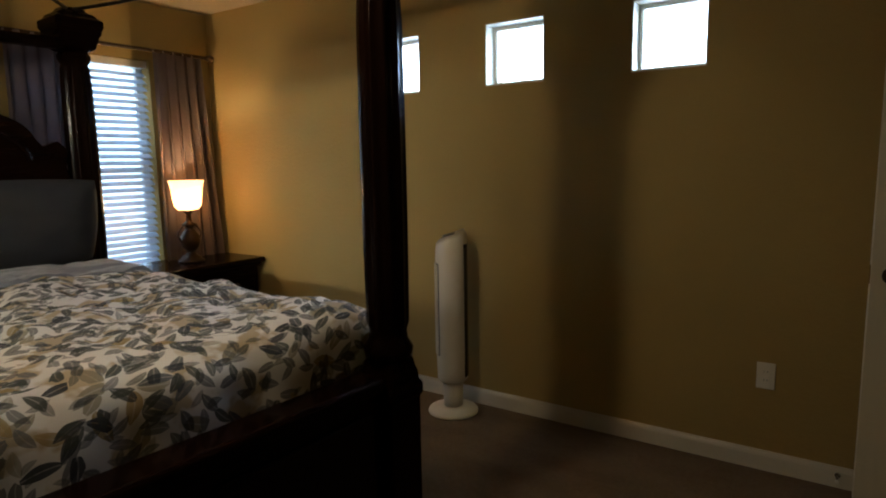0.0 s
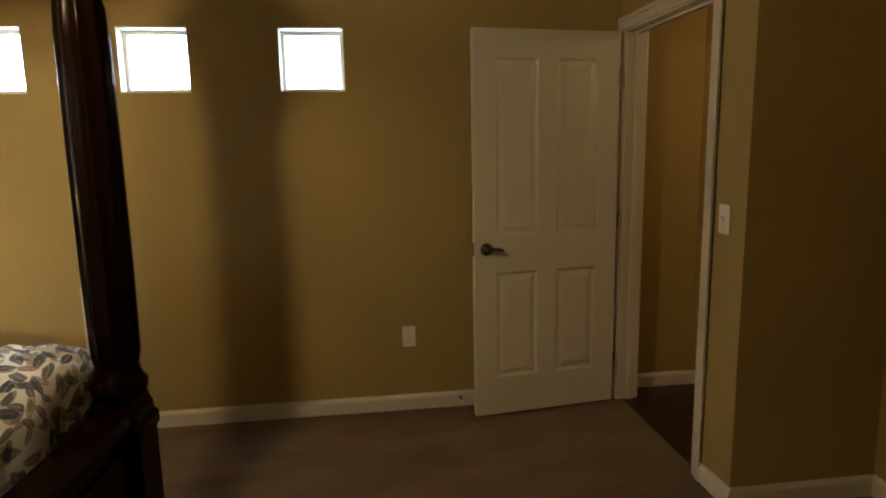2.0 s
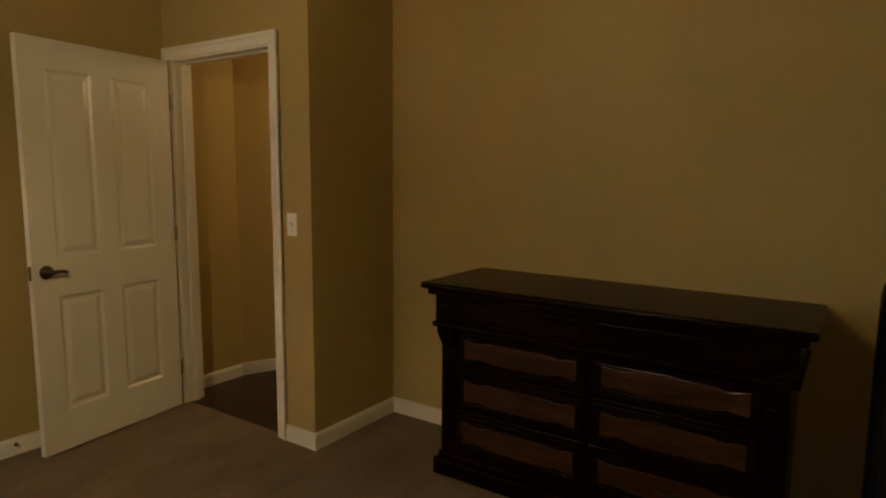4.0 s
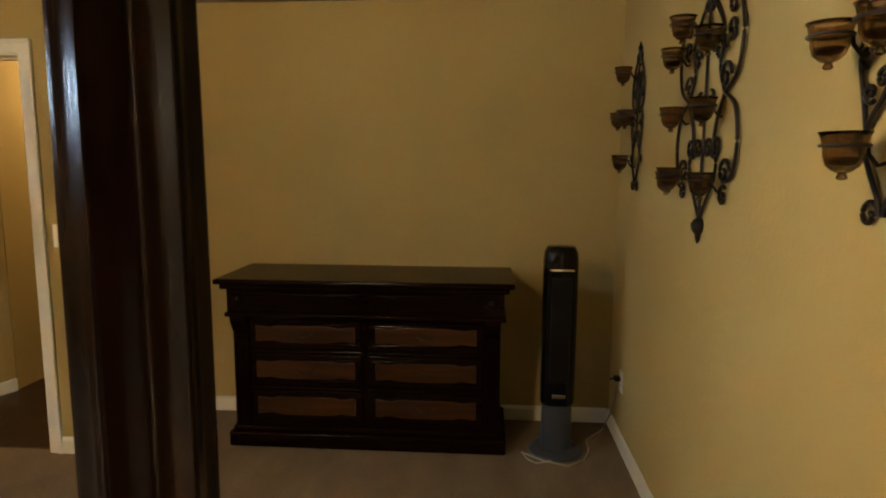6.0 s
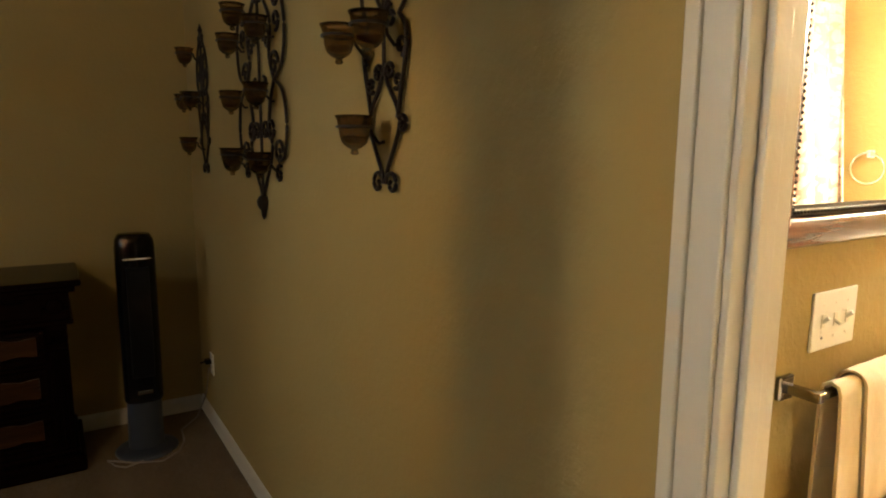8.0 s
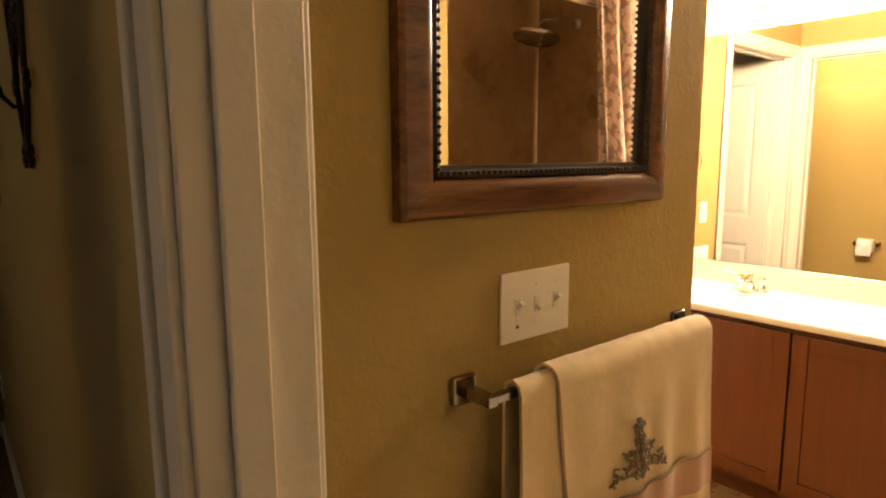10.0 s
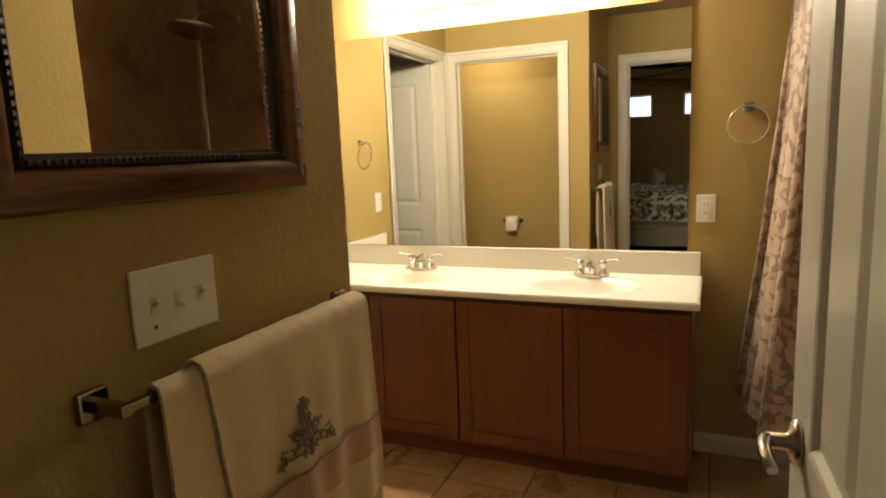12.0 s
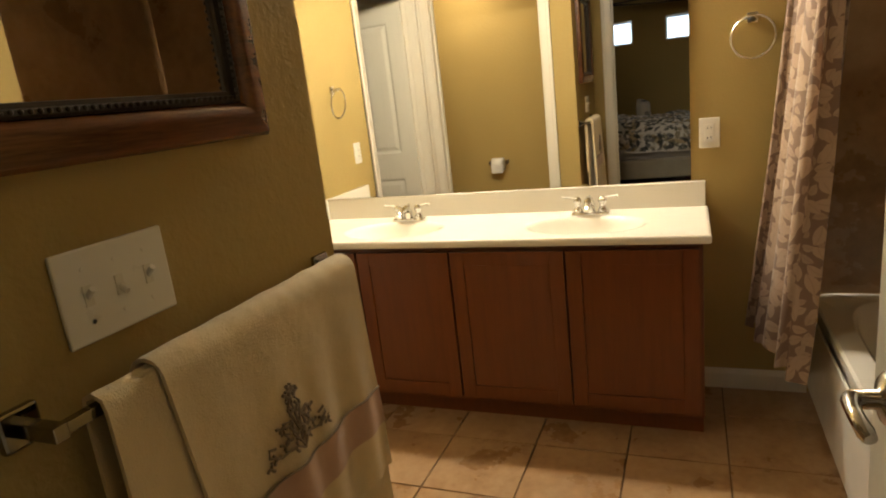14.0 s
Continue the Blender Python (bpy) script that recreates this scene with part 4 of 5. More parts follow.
# ---- nightstand, lamp, drapes ----
ns = thing("nightstand", pose(-3.595, 1.905, 0), "dark espresso wooden nightstand with a moulded top", "nightstand")
part("top", box(-0.255, 0.265, -0.42, 0.42, 0.685, 0.72, 0.012, None, 3), ESPH, ns)
part("top_moulding", box(-0.245, 0.245, -0.40, 0.40, 0.655, 0.686, 0.008), ESPH, ns)
part("body", box(-0.24, 0.225, -0.375, 0.375, 0.09, 0.656, 0.006), ESP, ns)
part("base", box(-0.245, 0.25, -0.40, 0.40, 0.0, 0.10, 0.012), ESPH, ns)
for z0, z1 in ((0.48, 0.63), (0.30, 0.455), (0.13, 0.275)):
    dr = part("drawer", box(0.22, 0.243, -0.33, 0.33, z0, z1, 0.006), ESPH, ns)
    for y in (-0.17, 0.17):
        part("knob", lathe([(0.006, 0), (0.006, 0.012), (0.014, 0.02), (0.012, 0.028), (0, 0.030)], 14, None, Matrix.Translation((0.243, y, (z0 + z1) / 2)) @ Euler((0, radians(90), 0)).to_matrix().to_4x4()), BRONZE, dr, "", 40)

lamp = thing("table_lamp", pose(-3.60, 1.92, 0.72), "lit table lamp with urn base and glowing glass shade", "table lamp")
part("base", lathe([(0.085, 0), (0.085, 0.012), (0.070, 0.02), (0.060, 0.035), (0.035, 0.05), (0.028, 0.07)], 28), BRONZE, lamp, "", 35)
part("urn", lathe([(0.028, 0.07), (0.055, 0.10), (0.066, 0.14), (0.060, 0.18), (0.036, 0.215), (0.024, 0.225), (0.030, 0.235), (0.048, 0.245), (0.050, 0.255), (0.020, 0.27), (0.016, 0.32), (0.03, 0.335), (0.034, 0.345), (0.012, 0.352)], 28), BRONZE, lamp, "dark bronze urn", 35)
for sx in (-1, 1):
    part("urn_handle", tube([(0, sx * (0.05 + 0.035 * math.sin(k / 8 * math.pi)), 0.13 + 0.11 * k / 8) for k in range(9)], 0.006, 8), BRONZE, lamp, "", 50)
shade = part("shade", lathe([(0.030, 0.347), (0.062, 0.352), (0.086, 0.380), (0.093, 0.43), (0.098, 0.49), (0.112, 0.545), (0.109, 0.545), (0.095, 0.49), (0.090, 0.43), (0.083, 0.383), (0.060, 0.356), (0.030, 0.351)], 32), SHADE, lamp, "glowing amber glass shade", 50)


def drape(name, y0, y1, top, bottom, x, folds, seed, label, gather=0.75, mat=None, shrink=0.0):
    def fn(u, v):
        z = bottom + (top - bottom) * v
        g = 1 + 0.12 * (1 - v)
        yy = y0 + (y1 - shrink * v - y0) * u
        yy = (y0 + y1) / 2 + (yy - (y0 + y1) / 2) * g
        f = math.sin(u * folds * 2 * math.pi + seed + 0.6 * math.sin(z * 1.3 + seed))
        return (x + 0.030 * f * (0.7 + 0.5 * (1 - v)) + 0.01 * noise.noise(Vector((u * 9, z * 2, seed))), yy + 0.012 * math.cos(u * folds * 4 * math.pi), z)
    return tagged(part(name, sheet(fn, int(folds * 14), 24, 0.003), mat or DRAPE, None, "", 80), label, "curtain", "window curtains")


def sheer_material():
    m, nt, p = material("taupe_drape_cloth", (0.16, 0.115, 0.105), 0.8, 0, 0.2)
    nt.links.new(mix(nt, 1.0, (0.17, 0.12, 0.108), ramp(nt, noise_tex(nt, coords(nt, (1, 1, 0.25)), 60, 4), [(0.3, (0.75, 0.75, 0.75)), (0.7, (1, 1, 1))]), "MULTIPLY"), p.inputs["Base Color"])
    t = nt.nodes.new("ShaderNodeBsdfTranslucent")
    t.inputs[0].default_value = (0.34, 0.33, 0.36, 1)
    mx = nt.nodes.new("ShaderNodeMixShader")
    mx.inputs[0].default_value = 0.5
    nt.links.new(p.outputs[0], mx.inputs[1])
    nt.links.new(t.outputs[0], mx.inputs[2])
    nt.links.new(mx.outputs[0], nt.nodes["Material Output"].inputs[0])
    return m


SHEER = sheer_material()
drape("curtain", 1.84, 2.29, 2.115, 0.02, XH + 0.10, 5, 0.4, "taupe drape hanging beside the lamp", 0.7, SHEER, 0.10)
drape("curtain", 0.98, 1.36, 2.115, 0.02, XH + 0.10, 5, 1.9, "taupe drape hanging behind the bed post", 0.7, SHEER)
for y0, y1 in ((0.86, 2.305),):
    rod = thing("curtain_rod", pose(XH + 0.10, (y0 + y1) / 2, 2.112), "dark curtain rod with turned finials", "curtain rod", "curtain rods")
    hw = (y1 - y0) / 2
    part("rod", tube([(0, -hw + 0.05, 0), (0, hw - 0.05, 0)], 0.012, 12), BRONZE, rod, "", 50)
    for s in (-1, 1):
        part("finial", lathe([(0.012, 0), (0.022, 0.008), (0.014, 0.016), (0.026, 0.035), (0.024, 0.05), (0, 0.062)], 18, None, Matrix.Translation((0, s * (hw - 0.055), 0)) @ Euler((radians(-90 * s), 0, 0)).to_matrix().to_4x4()), BRONZE, rod, "", 40)
        part("bracket", tube([(-0.10, s * (hw - 0.12), 0), (0, s * (hw - 0.12), 0)], 0.007, 8), BRONZE, rod, "", 50)


ds = thing("door_stop", pose(0.13, YW - 0.013, 0.055), "small spring door stop on the baseboard", "door stop")
part("base", lathe([(0.011, 0), (0.011, 0.004), (0.006, 0.008)], 14, None, Euler((radians(90), 0, 0)).to_matrix().to_4x4()), NICKEL, ds)
part("spring", tube([(0.004 * math.cos(k * 0.9), -0.006 - 0.0011 * k, 0.004 * math.sin(k * 0.9)) for k in range(52)], 0.0013, 5), NICKEL, ds)
part("tip", lathe([(0.007, 0.060), (0.008, 0.072), (0, 0.075)], 12, None, Euler((radians(90), 0, 0)).to_matrix().to_4x4()), PLATE, ds)


# ---- tower heaters ----
def white_tower():
    th = thing("tower_fan", pose(-1.652, 2.168, 0, 0, 0, 122), "ivory plastic tower fan with a dark back by the window wall", "tower fan")
    part("foot", lathe([(0.135, 0), (0.137, 0.008), (0.131, 0.018), (0.09, 0.03), (0.055, 0.036), (0, 0.037)], 36), WHITEP, th, "", 40)
    part("neck", lathe([(0.05, 0.03), (0.052, 0.08), (0.056, 0.16), (0.05, 0.19)], 28), WHITEP, th, "", 40)
    prof = [(0.104 * math.cos(a), 0.085 * math.sin(a)) for a in [2 * math.pi * k / 32 for k in range(32)]]
    bm = bmesh.new()
    rings = []
    for i, z in enumerate((0.185, 0.195, 0.30, 0.86, 0.92, 0.955, 0.975)):
        s = (0.9, 0.97, 1, 1, 0.99, 0.95, 0.80)[i]
        rings.append([bm.verts.new((x * s, y * s, z - (0.030 * y / 0.085 if i > 3 else 0))) for x, y in prof])
    for a, b in zip(rings, rings[1:]):
        for k in range(32):
            bm.faces.new((a[k], a[(k + 1) % 32], b[(k + 1) % 32], b[k]))
    bm.faces.new(rings[-1])
    bm.faces.new(rings[0][::-1])
    body = part("body", bm, WHITEP, th, "", 45)
    part("grille", sheet(lambda u, v: (0.1055 * math.cos(0.9 + 1.35 * u), 0.0865 * math.sin(0.9 + 1.35 * u), 0.33 + 0.50 * v), 12, 1, 0.003), GREYP, body, "dark slotted grille", 60)
    for i in range(16):
        a = 0.95 + 1.25 * i / 15
        part("grille_bar", tube([(0.108 * math.cos(a), 0.089 * math.sin(a), 0.335), (0.108 * math.cos(a), 0.089 * math.sin(a), 0.825)], 0.0018, 5), WHITEP, body)
    part("back_cover", sheet(lambda u, v: (0.1055 * math.cos(4.05 + 1.35 * u), 0.0865 * math.sin(4.05 + 1.35 * u), 0.21 + 0.72 * v), 14, 1, 0.003), BLACKP, body, "dark rear cover", 60)
    part("control_panel", sheet(lambda u, v: (0.05 * (2 * u - 1), 0.045 * (2 * v - 1), 0.9795 - 0.0106 * (2 * v - 1)), 4, 4, 0.002), GREYP, body, "grey control panel")


white_tower()


def black_tower():
    th = thing("tower_heater", pose(1.27, -1.235, 0, 0, 0, 90), "glossy black tower heater on a round grey base", "tower heater")
    part("foot", lathe([(0.145, 0), (0.147, 0.008), (0.140, 0.016), (0.10, 0.026), (0.06, 0.032), (0, 0.033)], 36), GREYP, th, "", 40)
    bm = bmesh.new()
    rings = []
    for z, s in ((0.03, 0.95), (0.10, 0.93), (0.27, 0.90)):
        rings.append([bm.verts.new((0.088 * s * math.cos(a), 0.07 * s * math.sin(a), z)) for a in [2 * math.pi * k / 28 for k in range(28)]])
    for a, b in zip(rings, rings[1:]):
        for k in range(28):
            bm.faces.new((a[k], a[(k + 1) % 28], b[(k + 1) % 28], b[k]))
    part("stand", bm, GREYP, th, "", 45)
    bm = bmesh.new()
    rings = []
    for z, s in ((0.27, 0.96), (0.28, 1.0), (0.95, 1.0), (1.04, 0.99), (1.08, 0.94), (1.105, 0.78)):
        rings.append([bm.verts.new((0.090 * s * math.copysign(abs(math.cos(a)) ** 0.75, math.cos(a)), 0.072 * s * math.copysign(abs(math.sin(a)) ** 0.75, math.sin(a)), z)) for a in [2 * math.pi * k / 36 for k in range(36)]])
    for a, b in zip(rings, rings[1:]):
        for k in range(36):
            bm.faces.new((a[k], a[(k + 1) % 36], b[(k + 1) % 36], b[k]))
    bm.faces.new(rings[-1])
    bm.faces.new(rings[0][::-1])
    body = part("body", bm, BLACKP, th, "", 45)
    part("control_band", box(-0.062, 0.062, 0.058, 0.0745, 0.985, 0.995, 0.003), CHROME, body, "thin silver trim line")
    part("badge", box(-0.035, 0.035, 0.066, 0.0745, 0.315, 0.335, 0.003), CHROME, body)
    part("grille", box(-0.05, 0.05, 0.064, 0.0735, 0.40, 0.95, 0.004), plain("black_grille", (0.004, 0.004, 0.0045), 0.5, 0.0, 0.2), body)
    for i in range(12):
        x = -0.044 + 0.008 * i
        part("grille_bar", box(x - 0.0013, x + 0.0013, 0.0735, 0.0752, 0.41, 0.94), BLACKP, body)


black_tower()
CORDM = plain("beige_cord", (0.30, 0.25, 0.19), 0.6)
pts = [(1.13, -1.20, 0.006), (1.10, -1.12, 0.006), (1.14, -1.08, 0.006), (1.22, -1.05, 0.006), (1.12, -1.16, 0.010), (1.08, -1.28, 0.006), (1.15, -1.37, 0.006), (1.26, -1.41, 0.006), (1.40, -1.42, 0.006), (1.50, -1.52, 0.02), (1.45, -1.565, 0.16), (1.36, -1.57, 0.34)]
tagged(part("extension_lead", tube(pts, 0.0045, 6), CORDM, None, "", 60), "beige extension lead trailing over the carpet", "extension lead")
plug = thing("power_plug", pose(1.36, YS + 0.009, 0.378), "black plug in the wall outlet", "plug")
part("plug_body", box(-0.022, 0.022, 0, 0.032, -0.012, 0.012, 0.004), BLACKP, plug)
part("strain_relief", tube([(0, 0.03, 0), (0, 0.055, -0.004)], 0.005, 8), BLACKP, plug)


# ---- dresser ----
def veneer(y0, y1, z0, z1):
    """A panel whose long edges swell gently in the middle and notch in near the ends."""
    n, m = 20, (y0 + y1) / 2
    top = [(y0 + (y1 - y0) * k / n, z1 - 0.010 * math.exp(-((abs(y0 + (y1 - y0) * k / n - m) / (y1 - m) - 0.72) / 0.12) ** 2) + 0.004 * math.cos(math.pi * (k / n - 0.5))) for k in range(n + 1)]
    low = [(y, z0 + z1 - z) for y, z in reversed(top)]
    return prism(top + low, -0.005, 0.005, 0.002, None, Matrix(((0, 0, 1, -0.457), (1, 0, 0, 0), (0, 1, 0, 0), (0, 0, 0, 1))))


def dresser():
    th = thing("dresser", pose(XD - 0.015, -0.222, 0), "dark carved wooden dresser with burl drawer fronts", "dresser")
    w = 0.775
    part("top", box(-0.545, 0.0, -w, w, 0.900, 0.93, 0.012, None, 3), ESPH, th, "dark polished overhanging top")
    part("top_moulding", box(-0.520, 0.0, -w + 0.025, w - 0.025, 0.872, 0.901, 0.008), ESPH, th)
    part("frieze", box(-0.490, 0.0, -w + 0.05, w - 0.05, 0.745, 0.873, 0.006), ESPH, th)
    part("waist_moulding", box(-0.505, 0.0, -w + 0.04, w - 0.04, 0.722, 0.748, 0.009, None, 3), ESPH, th)
    part("body", box(-0.440, 0.0, -w + 0.075, w - 0.075, 0.10, 0.723, 0.004), ESP, th)
    part("plinth", box(-0.480, 0.0, -w + 0.03, w - 0.03, 0.0, 0.085, 0.012), ESPH, th)
    part("plinth_moulding", box(-0.462, 0.0, -w + 0.05, w - 0.05, 0.085, 0.115, 0.010, None, 3), ESPH, th)
    for s in (-1, 1):
        y = s * (w - 0.108)
        part("pilaster", box(-0.462, -0.43, y - 0.042, y + 0.042, 0.115, 0.60, 0.008), ESP, th)
        for k in (-1, 0, 1):
            part("reed", tube([(-0.463, y + k * 0.022, 0.14), (-0.463, y + k * 0.022, 0.56)], 0.008, 8), ESP, th, "", 50)
        prof = [(0, 0.60), (0.024, 0.60), (0.024, 0.615), (0.016, 0.625), (0.03, 0.645), (0.05, 0.68), (0.062, 0.705), (0.062, 0.725), (0, 0.725)]
        part("corbel", prism(prof, -0.041, 0.041, 0.003, None, Matrix.Translation((-0.44, y, 0)) @ Matrix(((-1, 0, 0, 0), (0, 0, 1, 0), (0, 1, 0, 0), (0, 0, 0, 1)))), ESP, th, "carved scroll corbel")
        part("rosette", lathe([(0, 0.016), (0.012, 0.014), (0.02, 0.006), (0.03, 0.010), (0.036, 0)], 16, None, Matrix.Translation((-0.490, y, 0.81)) @ Euler((0, radians(-90), 0)).to_matrix().to_4x4()), ESP, th, "", 40)
    def pull(d, y, z, x):
        part("pull", tube([(x, y - 0.045, z), (x - 0.018, y - 0.03, z - 0.012), (x - 0.022, y, z - 0.018), (x - 0.018, y + 0.03, z - 0.012), (x, y + 0.045, z)], 0.005, 8), IRON, d, "dark bail pull", 50)
    for y0, y1 in ((-w + 0.155, -0.02), (0.02, w - 0.155)):
        d = part("drawer", box(-0.503, -0.487, y0, y1, 0.765, 0.855, 0.008, None, 3), ESPH, th)
        for z0, z1 in ((0.545, 0.705), (0.345, 0.515), (0.145, 0.315)):
            d = part("drawer", box(-0.456, -0.436, y0, y1, z0, z1, 0.006), ESPH, th)
            part("veneer", veneer(y0 + 0.035, y1 - 0.035, z0 + 0.040, z1 - 0.036), BURL, d, "brown burl veneer panel")
            part("bead", box(-0.4655, -0.452, y0 + 0.022, y1 - 0.022, z1 - 0.032, z1 - 0.022, 0.004), ESPH, d)
            part("bead", box(-0.4655, -0.452, y0 + 0.022, y1 - 0.022, z0 + 0.024, z0 + 0.034, 0.004), ESPH, d)
            pull(d, (y0 + y1) / 2, (z0 + z1) / 2 + 0.01, -0.462)
        part("drawer_rail", box(-0.462, -0.436, y0 - 0.01, y1 + 0.01, 0.522, 0.538, 0.005), ESPH, th)
        part("drawer_rail", box(-0.462, -0.436, y0 - 0.01, y1 + 0.01, 0.322, 0.338, 0.005), ESPH, th)


dresser()


# ---- iron wall sconces with amber glass cups ----
def spiral(cx, cz, r, turns, start, way, y=0.012, n=26):
    """A scroll that winds in from radius r."""
    pts = []
    for i in range(n + 1):
        s = i / n
        a = start + way * turns * 2 * math.pi * s
        q = r * (1 - 0.78 * s)
        pts.append((cx + q * math.cos(a), y, cz + q * math.sin(a)))
    return pts


def bend(points, n=18, y=0.012):
    """A smooth curve through (x, z) points."""
    out = []
    p = [Vector((q[0], q[1], 0)) for q in points]
    for i in range(len(p) - 1):
        a, b, c, d = p[max(0, i - 1)], p[i], p[i + 1], p[min(len(p) - 1, i + 2)]
        for k in range(n // 2 + 1 if i == len(p) - 2 else n // 2):
            t = k / (n // 2)
            v = 0.5 * ((2 * b) + (c - a) * t + (2 * a - 5 * b + 4 * c - d) * t * t + (3 * b - 3 * c + d - a) * t ** 3)
            out.append((v.x, y, v.y))
    return out


CUP = [(0.85 * r, 0.9 * z) for r, z in [(0.006, -0.048), (0.012, -0.044), (0.008, -0.034), (0.020, -0.030), (0.034, -0.018), (0.040, 0.0), (0.042, 0.022), (0.047, 0.040), (0.053, 0.050),
       (0.050, 0.050), (0.044, 0.040), (0.039, 0.022), (0.037, 0.002), (0.031, -0.014), (0.018, -0.024), (0, -0.026)]]


def glass_cup(parent, x, z, out):
    ring = part("holder_ring", tube([(x + 0.040 * math.cos(a), out + 0.040 * math.sin(a), z + 0.020) for a in [2 * math.pi * k / 24 for k in range(24)]], 0.0035, 6, None, True), IRON, parent, "", 60)
    part("arm", tube([(x, 0.012, z - 0.012), (x, out * 0.3, z - 0.016), (x, out * 0.5, z + 0.004), (x, max(0.02, out - 0.041), z + 0.020)], 0.0045, 8), IRON, parent, "", 60)
    cup = part("cup", lathe(CUP, 28, None, Matrix.Translation((x, out, z))), AMBER, parent, "amber glass votive cup", 50)
    part("candle", lathe([(0.0, -0.020), (0.020, -0.016), (0.025, -0.008), (0.027, -0.002), (0, 0.0)], 20, None, Matrix.Translation((x, out, z))), WAX, cup, "", 50)
    return ring


def bars(parent, curves, radius=0.0055):
    for c in curves:
        for s in (1, -1):
            part("scroll", tube([(s * x, y, z) for x, y, z in c], radius, 7), IRON, parent, "", 60)


def small_sconce(x):
    th = thing("wall_sconce", pose(x, YS, 1.39), "black iron scroll wall sconce with amber glass cups", "wall sconce", "iron wall sconces")
    curves = [spiral(0.036, 0.030, 0.030, 1.15, math.pi, -1), bend([(0.006, 0.030), (0.014, 0.060), (0.050, 0.115), (0.076, 0.165), (0.064, 0.205), (0.030, 0.245), (0.004, 0.285)]),
              spiral(0.090, 0.165, 0.021, 1.15, 0.8 * math.pi, -1), bend([(0.066, 0.180), (0.084, 0.245), (0.106, 0.325), (0.102, 0.375), (0.074, 0.405)]), spiral(0.066, 0.262, 0.020, 1.15, 1.3 * math.pi, 1),
              spiral(0.030, 0.285, 0.022, 1.15, math.pi, -1), spiral(0.082, 0.335, 0.024, 1.15, 1.6 * math.pi, 1), spiral(0.036, 0.405, 0.026, 1.2, 0.5 * math.pi, 1),
              bend([(0.074, 0.405), (0.108, 0.440), (0.114, 0.510), (0.084, 0.590), (0.036, 0.640), (0.006, 0.690)]), spiral(0.075, 0.480, 0.028, 1.2, 0, 1), spiral(0.050, 0.560, 0.026, 1.2, -0.5 * math.pi, -1),
              bend([(0.005, 0.420), (0.040, 0.470), (0.030, 0.530), (0.004, 0.580)]), spiral(0.030, 0.655, 0.020, 1.1, math.pi, -1)]
    bars(th, curves)
    part("spine", tube([(0, 0.012, 0.28), (0, 0.012, 0.69)], 0.005, 7), IRON, th, "", 60)
    part("finial", lathe([(0.004, 0.68), (0.012, 0.695), (0.006, 0.71), (0, 0.73)], 10), IRON, th, "", 60, pose(0, 0.012, 0))
    for px, pz in ((0.0, 0.140), (-0.080, 0.350), (0.080, 0.350), (0.0, 0.56)):
        glass_cup(th, px, pz, 0.088)
    for z in (0.30, 0.62):
        part("standoff", tube([(0, 0.0, z), (0, 0.012, z)], 0.007, 8), IRON, th)
    return th


def large_sconce(x):
    th = thing("wall_sconce", pose(x, YS, 1.25), "large black iron wall sconce with rows of amber cups", "wall sconce", "iron wall sconces")
    curves = [bend([(0.004, 0.085), (0.05, 0.14), (0.10, 0.20), (0.13, 0.27), (0.10, 0.34), (0.12, 0.42), (0.17, 0.49)]), bend([(0.20, 0.215), (0.26, 0.235), (0.290, 0.33), (0.26, 0.44), (0.17, 0.49)]), bend([(0.17, 0.49), (0.26, 0.54), (0.290, 0.65), (0.26, 0.75), (0.21, 0.785)]), spiral(0.20, 0.17, 0.034, 1.15, 0.3 * math.pi, 1),
              bend([(0.17, 0.49), (0.12, 0.58), (0.14, 0.68), (0.08, 0.76), (0.006, 0.82)]), spiral(0.205, 0.75, 0.034, 1.15, 0.5 * math.pi, 1), spiral(0.05, 0.32, 0.038, 1.2, 0, 1),
              spiral(0.20, 0.245, 0.045, 1.2, 0, 1), spiral(0.12, 0.33, 0.045, 1.2, math.pi, 1), spiral(0.17, 0.54, 0.048, 1.2, 0, 1), spiral(0.10, 0.63, 0.042, 1.2, math.pi, -1),
              spiral(0.20, 0.68, 0.036, 1.1, -0.5 * math.pi, 1), spiral(0.05, 0.48, 0.032, 1.2, 0.5 * math.pi, -1), spiral(0.028, 0.79, 0.022, 1.1, math.pi, -1)]
    bars(th, curves, 0.006)
    part("spine", tube([(0, 0.012, 0.05), (0, 0.012, 0.86)], 0.0055, 7), IRON, th, "", 60)
    part("drop_finial", lathe([(0, -0.005), (0.008, 0.01), (0.010, 0.03), (0.022, 0.045), (0.026, 0.065), (0.018, 0.08), (0.008, 0.088)], 14), IRON, th, "", 50, pose(0, 0.012, 0))
    part("top_finial", lathe([(0.006, 0.85), (0.018, 0.87), (0.010, 0.89), (0, 0.92)], 12), IRON, th, "", 50, pose(0, 0.012, 0))
    for px, pz, o in ((-0.184, 0.20, 0.075), (0.0, 0.215, 0.12), (0.184, 0.20, 0.075), (-0.166, 0.43, 0.075), (0.166, 0.43, 0.075), (-0.184, 0.64, 0.075), (0.184, 0.64, 0.075), (0.0, 0.71, 0.10)):
        glass_cup(th, px, pz, o)
    for z in (0.12, 0.78):
        part("standoff", tube([(0, 0.0, z), (0, 0.012, z)], 0.008, 8), IRON, th)
    return th


s1 = small_sconce(-0.722)
copy_thing(s1, pose(1.225, YS, 1.384))
large_sconce(0.265)


